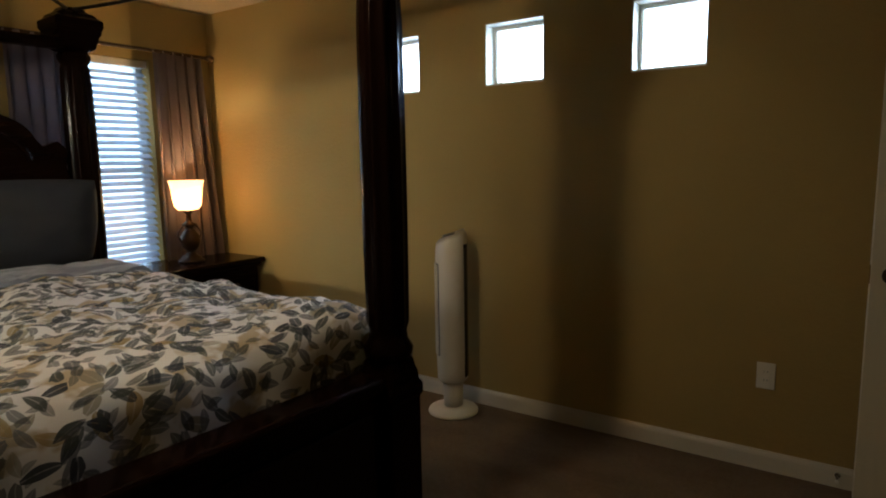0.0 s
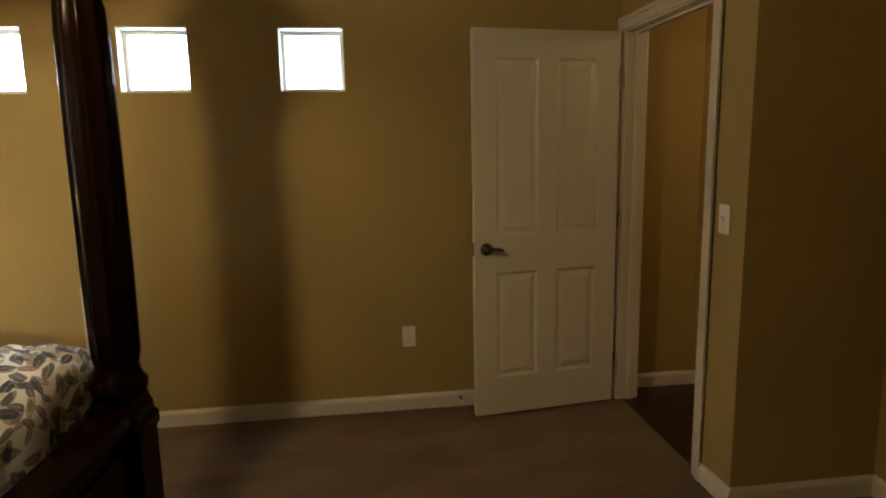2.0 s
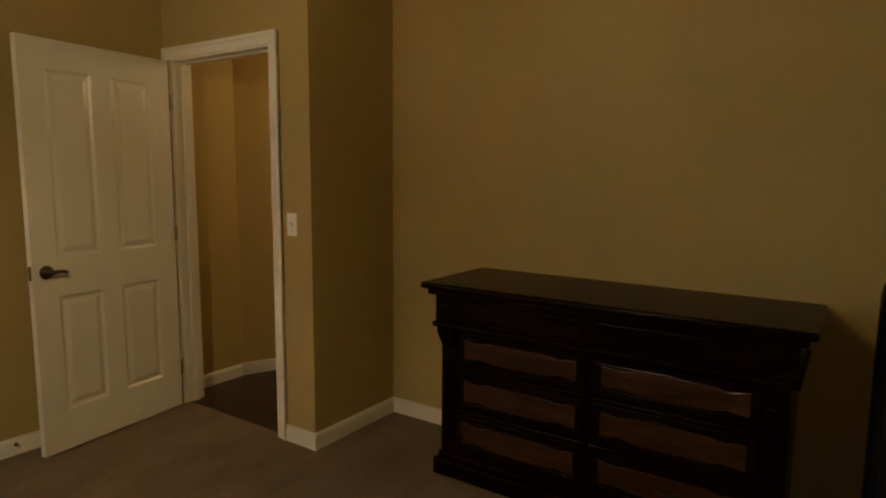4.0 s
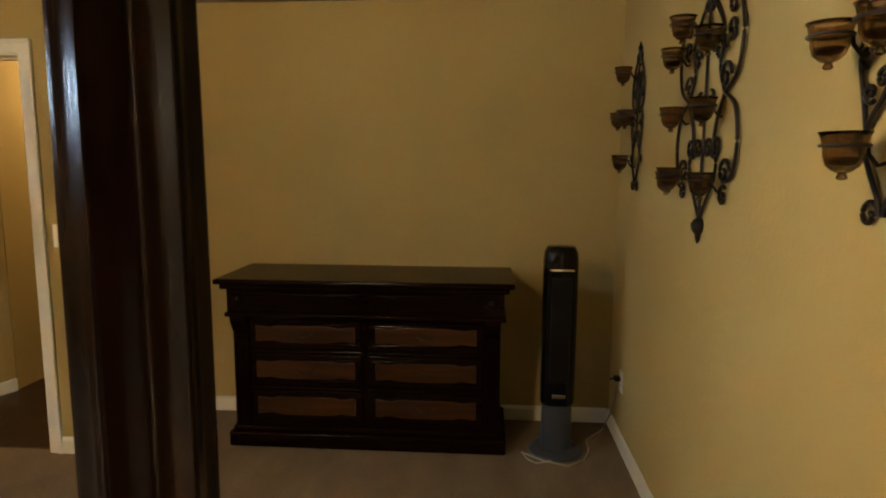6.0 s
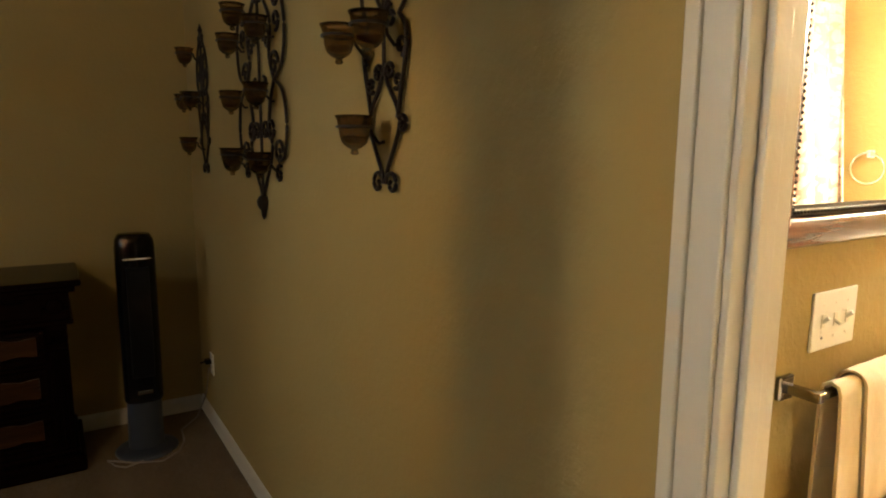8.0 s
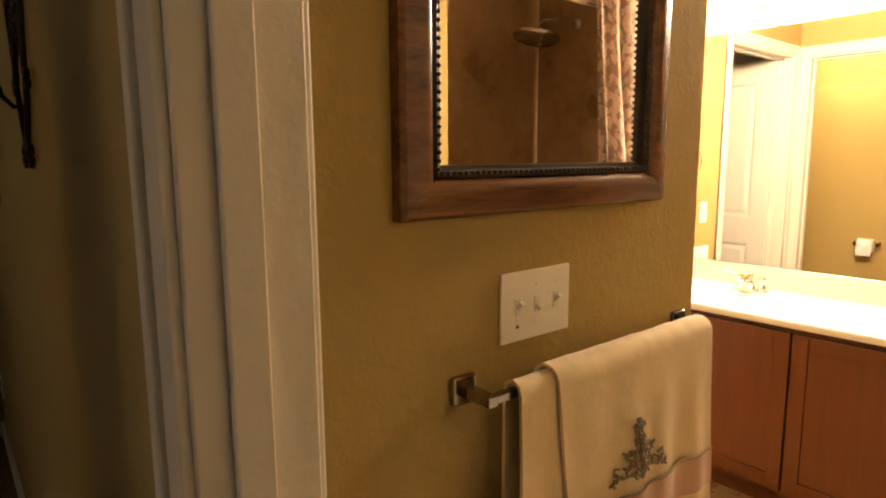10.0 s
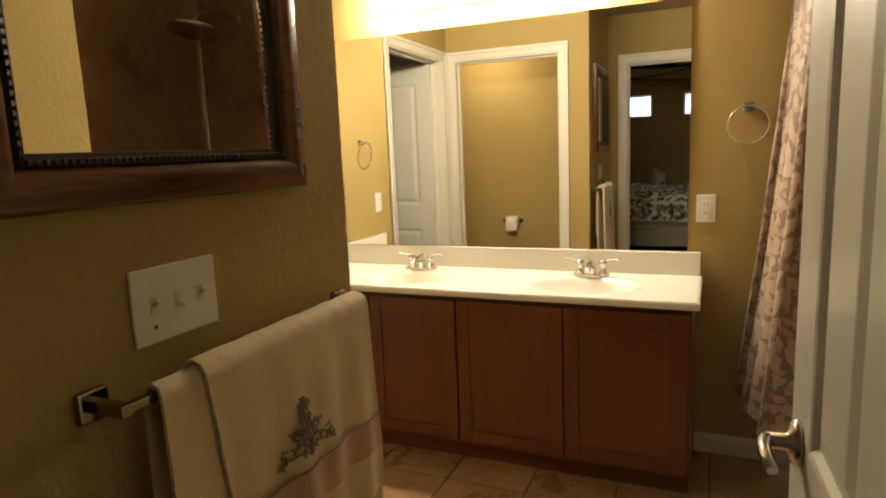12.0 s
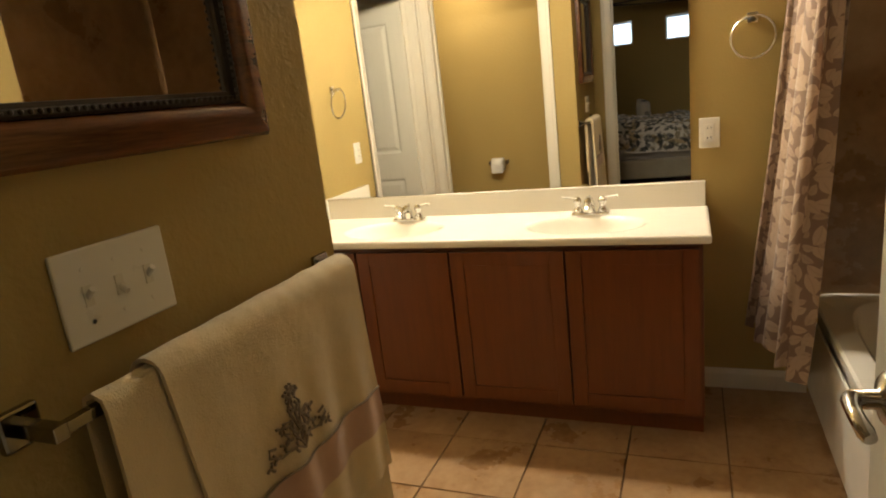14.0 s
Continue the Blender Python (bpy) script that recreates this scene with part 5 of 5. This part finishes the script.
# ---- bathroom: vanity ----
def vanity():
    th = thing("vanity_cabinet", pose(0, 0, 0), "cherry-stained wooden double vanity cabinet with plain doors", "vanity")
    x0, x1, y0, y1 = -2.165, XA, YV, -3.885
    part("face_frame", box(x0, x1, y1 - 0.020, y1, 0.095, 0.778, 0.002), MAPLE, th)
    part("side_panel", box(x0, x0 + 0.018, y0, y1 - 0.020, 0.095, 0.778, 0.001), MAPLE, th)
    part("side_panel", box(x1 - 0.018, x1, y0, y1 - 0.020, 0.095, 0.778, 0.001), MAPLE, th)
    part("bottom_panel", box(x0 + 0.018, x1 - 0.018, y0, y1 - 0.020, 0.095, 0.113, 0.001), MAPLE, th)
    part("toe_kick", box(x0 + 0.004, x1, y0, y1 - 0.065, 0.0, 0.096), MAPLE, th)
    fy = y1
    xs = [x0 + 0.012, -1.690, -1.682, -1.226, -1.216, -0.800, -0.790, x1 - 0.01]
    for a, b in zip(xs[::2], xs[1::2]):
        z0, z1, s = 0.118, 0.752, 0.055
        d = part("door", box(a, b, fy - 0.002, fy + 0.012, z0, z1, 0.003), MAPLE, th)
        for p, q, r, t in ((a, a + s, z0, z1), (b - s, b, z0, z1), (a + s, b - s, z0, z0 + s), (a + s, b - s, z1 - s, z1)):
            part("door_rail", box(p, q, fy + 0.008, fy + 0.020, r, t, 0.0012), MAPLE, d)
        part("door_bead", box(a + s - 0.001, b - s + 0.001, fy + 0.010, fy + 0.0145, z0 + s - 0.001, z1 - s + 0.001, 0.004), MAPLE, d)
    return th


vanity()


def oval_hole_top():
    """Counter slab with two moulded oval bowls sunk in it."""
    x0, x1, y0, y1, z = -2.187, XA + 0.0, YV + 0.018, -3.841, 0.808
    bowls = ((-0.895, -4.055), (-1.735, -4.055))
    bm = bmesh.new()
    nx, ny = 150, 44
    g = []
    for i in range(nx + 1):
        row = []
        for j in range(ny + 1):
            x, y = x0 + (x1 - x0) * i / nx, y0 + (y1 - y0) * j / ny
            d = 0.0
            for bx, by in bowls:
                r = math.hypot((x - bx) / 0.215, (y - by) / 0.148)
                if r < 1.06:
                    k = min(1.0, max(0.0, (1.06 - r) / 0.75))
                    d = max(d, 0.115 * (1 - (1 - k) ** 2.2))
            row.append(bm.verts.new((x, y, z - d)))
        g.append(row)
    for i in range(nx):
        for j in range(ny):
            bm.faces.new((g[i][j], g[i + 1][j], g[i + 1][j + 1], g[i][j + 1]))
    edge = [g[i][0] for i in range(nx + 1)] + [g[nx][j] for j in range(1, ny + 1)] + [g[i][ny] for i in range(nx - 1, -1, -1)] + [g[0][j] for j in range(ny - 1, 0, -1)]
    prev = edge
    for dz, grow in ((-0.003, 0.003), (-0.010, 0.005), (-0.024, 0.004), (-0.030, 0.0)):
        ring = []
        for v in edge:
            ox = -grow if abs(v.co.x - x0) < 1e-6 else 0
            oy = grow if abs(v.co.y - y1) < 1e-6 else 0
            ring.append(bm.verts.new((v.co.x + ox, v.co.y + oy, z + dz)))
        n = len(ring)
        for i in range(n):
            bm.faces.new((prev[i], prev[(i + 1) % n], ring[(i + 1) % n], ring[i]))
        prev = ring
    bmesh.ops.recalc_face_normals(bm, faces=bm.faces[:])
    return bm


ct = thing("vanity_countertop", pose(0, 0, 0), "cream cultured marble countertop with two oval basins", "countertop")
part("counter", oval_hole_top(), MARBLE, ct, "", 60)
part("backsplash", box(-2.182, XA, YV, YV + 0.020, 0.800, 0.912, 0.004), MARBLE, ct)
part("side_splash", box(XA - 0.020, XA, YV + 0.020, -3.85, 0.8085, 0.912, 0.004), MARBLE, ct)
for bx in (-0.895, -1.735):
    part("drain", lathe([(0.0, 0.003), (0.006, 0.003), (0.008, 0.0015), (0.014, 0.002), (0.016, 0.0)], 20, None, Matrix.Translation((bx, -4.055, 0.6945))), CHROME, ct, "", 50)


def faucet(x):
    th = thing("faucet", pose(x, -4.235, 0.808), "chrome two-handle basin faucet with white levers", "faucet", "basin faucets")
    part("deck_plate", box(-0.078, 0.078, -0.026, 0.026, 0, 0.014, 0.007, None, 3), CHROME, th)
    part("spout", tube([(0, 0, 0.01), (0, 0.004, 0.045), (0, 0.03, 0.066), (0, 0.075, 0.062), (0, 0.105, 0.040)], 0.014, 12, None, False, [1.6, 1.45, 1.25, 1.05, 0.95]), CHROME, th, "", 60)
    part("lift_rod", tube([(0, -0.014, 0.05), (0, -0.014, 0.082)], 0.0035, 8), CHROME, th)
    for s in (-1, 1):
        h = part("handle_base", lathe([(0.021, 0.012), (0.021, 0.022), (0.013, 0.03), (0.012, 0.045), (0.019, 0.055), (0.018, 0.068), (0.008, 0.076), (0, 0.077)], 20, None, Matrix.Translation((s * 0.051, 0, 0))), CHROME, th, "", 50)
        part("lever", tube([(s * 0.051, 0, 0.066), (s * 0.085, 0.006, 0.074), (s * 0.115, 0.012, 0.078)], 0.0055, 8), PLATE, h, "white lever", 60)


faucet(-0.895)
faucet(-1.735)
vm = thing("vanity_mirror", pose(0, 0, 0), "large frameless mirror above the vanity backsplash", "mirror")
part("mirror_glass", box(-0.865, 0.865, -0.0025, 0.0025, 0.914, 1.965), MIRROR, vm, "", None, pose(-1.263, YV + 0.0125, 0, 0, 0, 0.6))
for x in (-0.9, -1.7):
    part("clip", box(x - 0.012, x + 0.012, YV + 0.001, YV + 0.015, 1.955, 1.972, 0.002), CHROME, vm)
    part("clip", box(x - 0.012, x + 0.012, YV + 0.001, YV + 0.015, 0.9125, 0.9215, 0.002), CHROME, vm)

# light bar with bare globe bulbs
lb = thing("vanity_light", pose(-1.215, YV, 2.115), "vanity light bar with six lit globe bulbs, plate whitened as glare", "vanity light")
# plate colour is near white to stand in for the bulbs' glare on metal
part("back_plate", box(-0.58, 0.58, 0.0, 0.016, -0.052, 0.052, 0.005), plain("glare_whitened_plate", (0.82, 0.80, 0.76), 0.4), lb)
for k in range(6):
    x = (k - 2.5) * 0.195
    part("socket", lathe([(0.030, 0.026), (0.030, 0.05), (0.022, 0.055)], 18, None, Euler((radians(-90), 0, 0)).to_matrix().to_4x4()), CHROME, lb, "", 50, pose(x, 0, 0))
    b = part("bulb", lathe([(0.0, 0.050), (0.018, 0.052), (0.024, 0.060), (0.038, 0.075), (0.044, 0.095), (0.038, 0.120), (0.022, 0.134), (0, 0.138)], 20, None, Euler((radians(-90), 0, 0)).to_matrix().to_4x4()), BULB, lb, "glowing round globe bulb", 80, pose(x, 0, 0))


def towel_ring(m):
    th = thing("towel_ring", m, "chrome towel ring on the tan wall", "towel ring", "towel rings")
    part("mount", box(-0.02, 0.02, -0.02, 0.02, 0, 0.012, 0.004), CHROME, th)
    part("post", tube([(0, 0, 0.01), (0, 0, 0.04)], 0.009, 10), CHROME, th, "", 60)
    part("ring", tube([(0.075 * math.cos(a), -0.070 + 0.075 * math.sin(a), 0.034 + 0.010 * math.sin(a)) for a in [2 * math.pi * k / 40 for k in range(40)]], 0.0048, 8, None, True), CHROME, th, "", 60)


towel_ring(facing(-2.348, YV, 1.512, "+y"))
towel_ring(facing(XA, -4.09, 1.45, "-x"))


# ---- framed mirror ----
def framed_mirror():
    th = thing("framed_mirror", pose(XF, 0, 0), "square wall mirror in a wide bronze-brown wooden frame", "mirror")
    y0, y1, z0, z1 = -2.528, -1.908, 1.331, 1.965
    prof = [(0.0, 0.0), (0.0, 0.020), (0.006, 0.028), (0.030, 0.034), (0.046, 0.030), (0.054, 0.022), (0.058, 0.012)]
    prof2 = [(0.056, 0.0), (0.056, 0.020), (0.060, 0.023), (0.066, 0.020), (0.068, 0.012), (0.074, 0.011), (0.076, 0.004)]
    cs = ((y0, z0, 1, 1), (y1, z0, -1, 1), (y1, z1, -1, -1), (y0, z1, 1, -1))
    for nm, pr, mat, lab in (("frame_side", prof, FRAMEW, "bronze-washed wooden moulding"), ("inner_lip", prof2, FRAMED, "dark beaded inner lip")):
        for k in range(4):
            a, b = cs[k], cs[(k + 1) % 4]
            bm = bmesh.new()
            rows = [[bm.verts.new((-d, c[0] + c[2] * w, c[1] + c[3] * w)) for w, d in pr] for c in (a, b)]
            for i in range(len(pr) - 1):
                bm.faces.new((rows[0][i], rows[0][i + 1], rows[1][i + 1], rows[1][i]))
            bmesh.ops.recalc_face_normals(bm, faces=bm.faces[:])
            part(nm, bm, mat, th, lab if k == 0 else "", 35)
    bead = to_mesh("bead", lathe([(0, -0.0034), (0.0024, -0.0024), (0.0034, 0), (0.0024, 0.0024), (0, 0.0034)], 8), FRAMED, 80)
    w = 0.0635
    n = 44
    for k in range(4):
        a, b = cs[k], cs[(k + 1) % 4]
        pa, pb = Vector((-0.0225, a[0] + a[2] * w, a[1] + a[3] * w)), Vector((-0.0225, b[0] + b[2] * w, b[1] + b[3] * w))
        for i in range(n):
            o = new("bead", bead)
            o.parent = th
            o.matrix_local = Matrix.Translation(pa.lerp(pb, (i + 0.5) / n))
    part("mirror_glass", box(-0.008, -0.004, y0 + 0.07, y1 - 0.07, z0 + 0.07, z1 - 0.07), MIRROR, th)
    part("backing", box(-0.004, 0.0, y0 + 0.004, y1 - 0.004, z0 + 0.004, z1 - 0.004), FRAMED, th)


framed_mirror()

# ---- towel bar and towels ----
tb = thing("towel_bar", pose(XF, 0, 1.067), "chrome towel bar with square ends", "towel bar")
for y in (-2.028, -2.636):
    part("mount", box(-0.012, 0.0, y - 0.023, y + 0.023, -0.023, 0.023, 0.004), DARKCHROME, tb)
    part("end_block", box(-0.074, -0.010, y - 0.009, y + 0.009, -0.009, 0.009, 0.002), DARKCHROME, tb)
part("bar", box(-0.071, -0.057, -2.63, -2.03, -0.007, 0.007, 0.002), DARKCHROME, tb)


def hung_towel(name, y0, y1, front, back, lift, label, seed, mat, flare=0.0, skew=0.0):
    """Cloth folded over the bar: down the front by front, down the back by back."""
    bx, bz, r = XF - 0.064, 1.067, 0.016 + lift
    total = front + back + math.pi * r

    def fn(u, v):
        s = v * total
        y = y0 + (y1 - y0) * u
        if s < front:
            x, z = bx - r, bz - (front - s)
        elif s < front + math.pi * r:
            a = (s - front) / r
            x, z = bx - r * math.cos(a), bz + r * math.sin(a)
        else:
            x, z = bx + r, bz - (s - front - math.pi * r)
        k = max(0.0, (bz - z)) / 0.5
        wave = math.sin(u * 26 + seed) * 0.5 + math.sin(u * 11 + seed * 2) * 0.5 + 0.6 * noise.noise(Vector((u * 7, z * 3, seed)))
        if s < front:
            x += -0.010 * wave * min(1, k * 1.6) - 0.012 * k
            y += (u - 0.5) * flare * k - u * skew * k
        else:
            x += 0.004 * wave * min(1, k)
        z += 0.002 * noise.noise(Vector((u * 14, s * 9, seed + 3)))
        return (x, y, z)
    ob = part(name, sheet(fn, 60, 70, 0.006), mat, None, "", 80)
    return tagged(ob, label, "towel", "hanging towels"), fn, total, front


hung_towel("bath_towel", -2.610, -2.075, 0.62, 0.55, 0.004, "plain cream bath towel over the bar", 1.3, TOWELC, 0.02)
hand, hand_fn, hand_total, hand_front = hung_towel("hand_towel", -2.618, -2.150, 0.42, 0.34, 0.013, "cream hand towel with taupe embroidery and satin band", 4.1, TOWELC, 0.03, 0.075)


def on_towel(u, drop, out=0.004):
    x, y, z = hand_fn(u, (hand_front - drop) / hand_total)
    return Vector((x - out, y, z))


part("satin_band", sheet(lambda u, v: on_towel(0.01 + 0.98 * u, 0.245 + 0.075 * v, 0.0055), 40, 6, 0.001), SATINC, hand, "rose satin band", 80)
part("band_edge", tube([on_towel(0.01 + 0.98 * k / 30, 0.243, 0.006) for k in range(31)], 0.0022, 5), TAUPE, hand)


def stitch(name, pts, r=0.0022):
    part(name, tube([on_towel(0.58 + 0.80 * (u - 0.52), 0.220 + 0.80 * (d - 0.245), 0.005) for u, d in pts], 0.75 * r, 5), TAUPE, hand, "", 60)


cu = 0.52
for s in (1, -1):
    stitch("embroidery_stem", [(cu, 0.245), (cu + s * 0.06, 0.225), (cu + s * 0.14, 0.232), (cu + s * 0.20, 0.215), (cu + s * 0.19, 0.200), (cu + s * 0.155, 0.205)], 0.003)
    stitch("embroidery_stem", [(cu, 0.235), (cu + s * 0.05, 0.200), (cu + s * 0.04, 0.175), (cu + s * 0.09, 0.170), (cu + s * 0.10, 0.190), (cu + s * 0.07, 0.195)], 0.003)
    stitch("embroidery_stem", [(cu, 0.205), (cu + s * 0.045, 0.150), (cu + s * 0.015, 0.130), (cu + s * 0.05, 0.118)], 0.003)
    for du, d in ((0.06, 0.230), (0.11, 0.214), (0.165, 0.226), (0.205, 0.236), (0.06, 0.182), (0.03, 0.205), (0.025, 0.155), (0.11, 0.178), (0.03, 0.126), (0.085, 0.205)):
        for k in range(3):
            a = 2.1 * k + du * 30
            c, e = cu + s * du, d
            stitch("embroidery_petal", [(c, e), (c + 0.016 * math.cos(a), e + 0.007 * math.sin(a)), (c + 0.026 * math.cos(a + 0.3), e + 0.012 * math.sin(a + 0.3))], 0.0034)
stitch("embroidery_stem", [(cu, 0.245), (cu, 0.18), (cu + 0.01, 0.14), (cu, 0.105)], 0.003)
for k in range(6):
    a = k * 1.05
    stitch("embroidery_petal", [(cu, 0.115), (cu + 0.03 * math.cos(a), 0.115 + 0.013 * math.sin(a))], 0.004)
tagged(hand, kind="")

# ---- tub, surround, shower, curtain ----
tub = thing("bathtub", pose(0, 0, 0), "white enamel alcove bathtub with a plain apron", "bathtub")


def tub_shell():
    x0, x1, y0, y1, h = TUB_BACK + 0.012, XT, YV + 0.012, TUB_END - 0.012, 0.44
    bm = bmesh.new()
    n = 48
    cx, cyy, hx, hy = (x0 + x1) / 2, (y0 + y1) / 2, (x1 - x0) / 2, (y1 - y0) / 2

    def ring(kx, ky, z, p):
        out = []
        for i in range(n):
            a = 2 * math.pi * (i + 0.5) / n
            c, s = math.cos(a), math.sin(a)
            out.append(bm.verts.new((cx + kx * math.copysign(abs(c) ** p, c), cyy + ky * math.copysign(abs(s) ** p, s), z)))
        return out
    rings = [ring(hx - 0.015, hy, 0.0, 0.12), ring(hx - 0.015, hy, h - 0.05, 0.12), ring(hx, hy, h - 0.035, 0.12), ring(hx, hy, h - 0.008, 0.12), ring(hx - 0.008, hy - 0.008, h, 0.12),
             ring(hx - 0.075, hy - 0.08, h, 0.45), ring(hx - 0.09, hy - 0.095, h - 0.015, 0.45), ring(hx - 0.13, hy - 0.16, 0.14, 0.5), ring(hx - 0.19, hy - 0.24, 0.095, 0.55)]
    for a, b in zip(rings, rings[1:]):
        for i in range(n):
            bm.faces.new((a[i], a[(i + 1) % n], b[(i + 1) % n], b[i]))
    bm.faces.new(rings[-1])
    bmesh.ops.recalc_face_normals(bm, faces=bm.faces[:])
    return bm


part("tub_body", tub_shell(), TUBW, tub, "", 40)
part("apron_panel", box(XT - 0.004, XT + 0.005, YV + 0.06, TUB_END - 0.06, 0.05, 0.375, 0.004), TUBW, tub, "flat enamel apron panel")
for nm, x0, x1, y0, y1 in (("surround_end", TUB_BACK + 0.004, XT - 0.02, YV, YV + 0.012), ("surround_end", TUB_BACK + 0.004, XT - 0.10, TUB_END - 0.012, TUB_END), ("surround_back", TUB_BACK, TUB_BACK + 0.012, YV, TUB_END)):
    structure(nm, box(x0, x1, y0, y1, 0.44, 2.43), SURROUND, "brown stone-look tub surround panel", "tub surround")
sh = thing("shower_fixture", pose(-3.12, YV + 0.012, 2.15), "round rain shower head on a bent arm", "shower")
part("flange", lathe([(0.03, 0), (0.028, 0.008), (0.012, 0.014)], 20, None, Euler((radians(-90), 0, 0)).to_matrix().to_4x4()), NICKEL, sh, "", 40)
part("arm", tube([(0, 0.01, 0), (0, 0.05, 0.005), (0, 0.12, 0.006), (0, 0.28, -0.015), (0, 0.328, -0.062)], 0.009, 10), NICKEL, sh, "", 60)
part("head", lathe([(0.012, 0.03), (0.02, 0.015), (0.045, 0.008), (0.126, 0.0), (0.129, -0.010), (0.122, -0.018), (0, -0.016)], 32, None, Matrix.Translation((0, 0.335, -0.10)) @ Euler((radians(12), 0, 0)).to_matrix().to_4x4()), NICKEL, sh, "", 40)
rod = thing("shower_rod", pose(0, 0, 0), "chrome shower curtain rod above the tub", "curtain rod")
part("rod", tube([(XT - 0.03, YV, 2.08), (XT - 0.03, TUB_END, 2.08)], 0.0125, 12), CHROME, rod, "", 60)


def curtain_fn(u, v):
    z = 0.30 + 1.95 * v
    y = -4.31 + 0.58 * u * (0.86 + 0.14 * v)
    f = math.sin(u * 4.5 * 2 * math.pi + 0.5 * math.sin(z * 2.0))
    out = 0.05 + 0.17 * (1 - v) ** 1.3
    x = XT - 0.03 + out * (0.55 + 0.45 * (1 - u)) + 0.042 * f * (0.7 + 0.4 * (1 - v)) + 0.006 * noise.noise(Vector((u * 6, z * 2, 5)))
    return (x, y + 0.02 * math.cos(u * 11 * math.pi), z + 0.02 * math.sin(u * 17))


sc_ob = tagged(part("shower_curtain", sheet(curtain_fn, 110, 30, 0.003), DAMASK, None, "", 80), "taupe damask shower curtain bunched beside the tub", "shower curtain")
for k in range(7):
    y = -4.29 + 0.092 * k
    part("curtain_ring", tube([(XT - 0.03 + 0.022 * math.cos(a), y, 2.262 + 0.026 * math.sin(a)) for a in [2 * math.pi * i / 16 for i in range(16)]], 0.0022, 6, None, True), CHROME, sc_ob, "", 60)

# ---- toilet room ----
tp = thing("toilet_paper_holder", pose(-0.61, YB, 0.735), "toilet paper roll on a bronze wall holder", "toilet paper")
for s in (-1, 1):
    part("bracket", box(s * 0.075 - 0.008, s * 0.075 + 0.008, -0.075, 0.0, -0.015, 0.015, 0.004), BRONZE, tp)
part("roll", lathe([(0.02, -0.05), (0.055, -0.05), (0.055, 0.05), (0.02, 0.05)], 28, None, Matrix.Translation((0, -0.065, -0.012)) @ Euler((0, radians(90), 0)).to_matrix().to_4x4()), PAPER, tp, "white paper roll", 40)
part("paper_tail", sheet(lambda u, v: (0.05 * (2 * u - 1), -0.122 + 0.004 * v, -0.015 - 0.07 * v), 4, 6, 0.001), PAPER, tp)

# ---- floor tiles ----
TS, GAP = 0.345, 0.006
tile_holder = thing("tile_floor", pose(0, 0, 0), "beige ceramic floor tiles with brown grout", "floor tiles", "", "structure")
tile_mesh = to_mesh("tile", box(-TS / 2 + GAP / 2, TS / 2 - GAP / 2, -TS / 2 + GAP / 2, TS / 2 - GAP / 2, -0.008, 0.0, 0.0018), TILE)
for i in range(-4, 5):
    for j in range(-3, 6):
        x, y = -1.205 + (i - 0.5) * TS, -3.40 + (j - 0.5) * TS
        if XT - 0.2 < x < 0.5 and YV - 0.1 < y < YS - 0.1:
            o = new("tile", tile_mesh)
            o.parent = tile_holder
            o.matrix_local = pose(x, y, 0.0, 0, 0, random.choice((0, 90, 180, 270)))
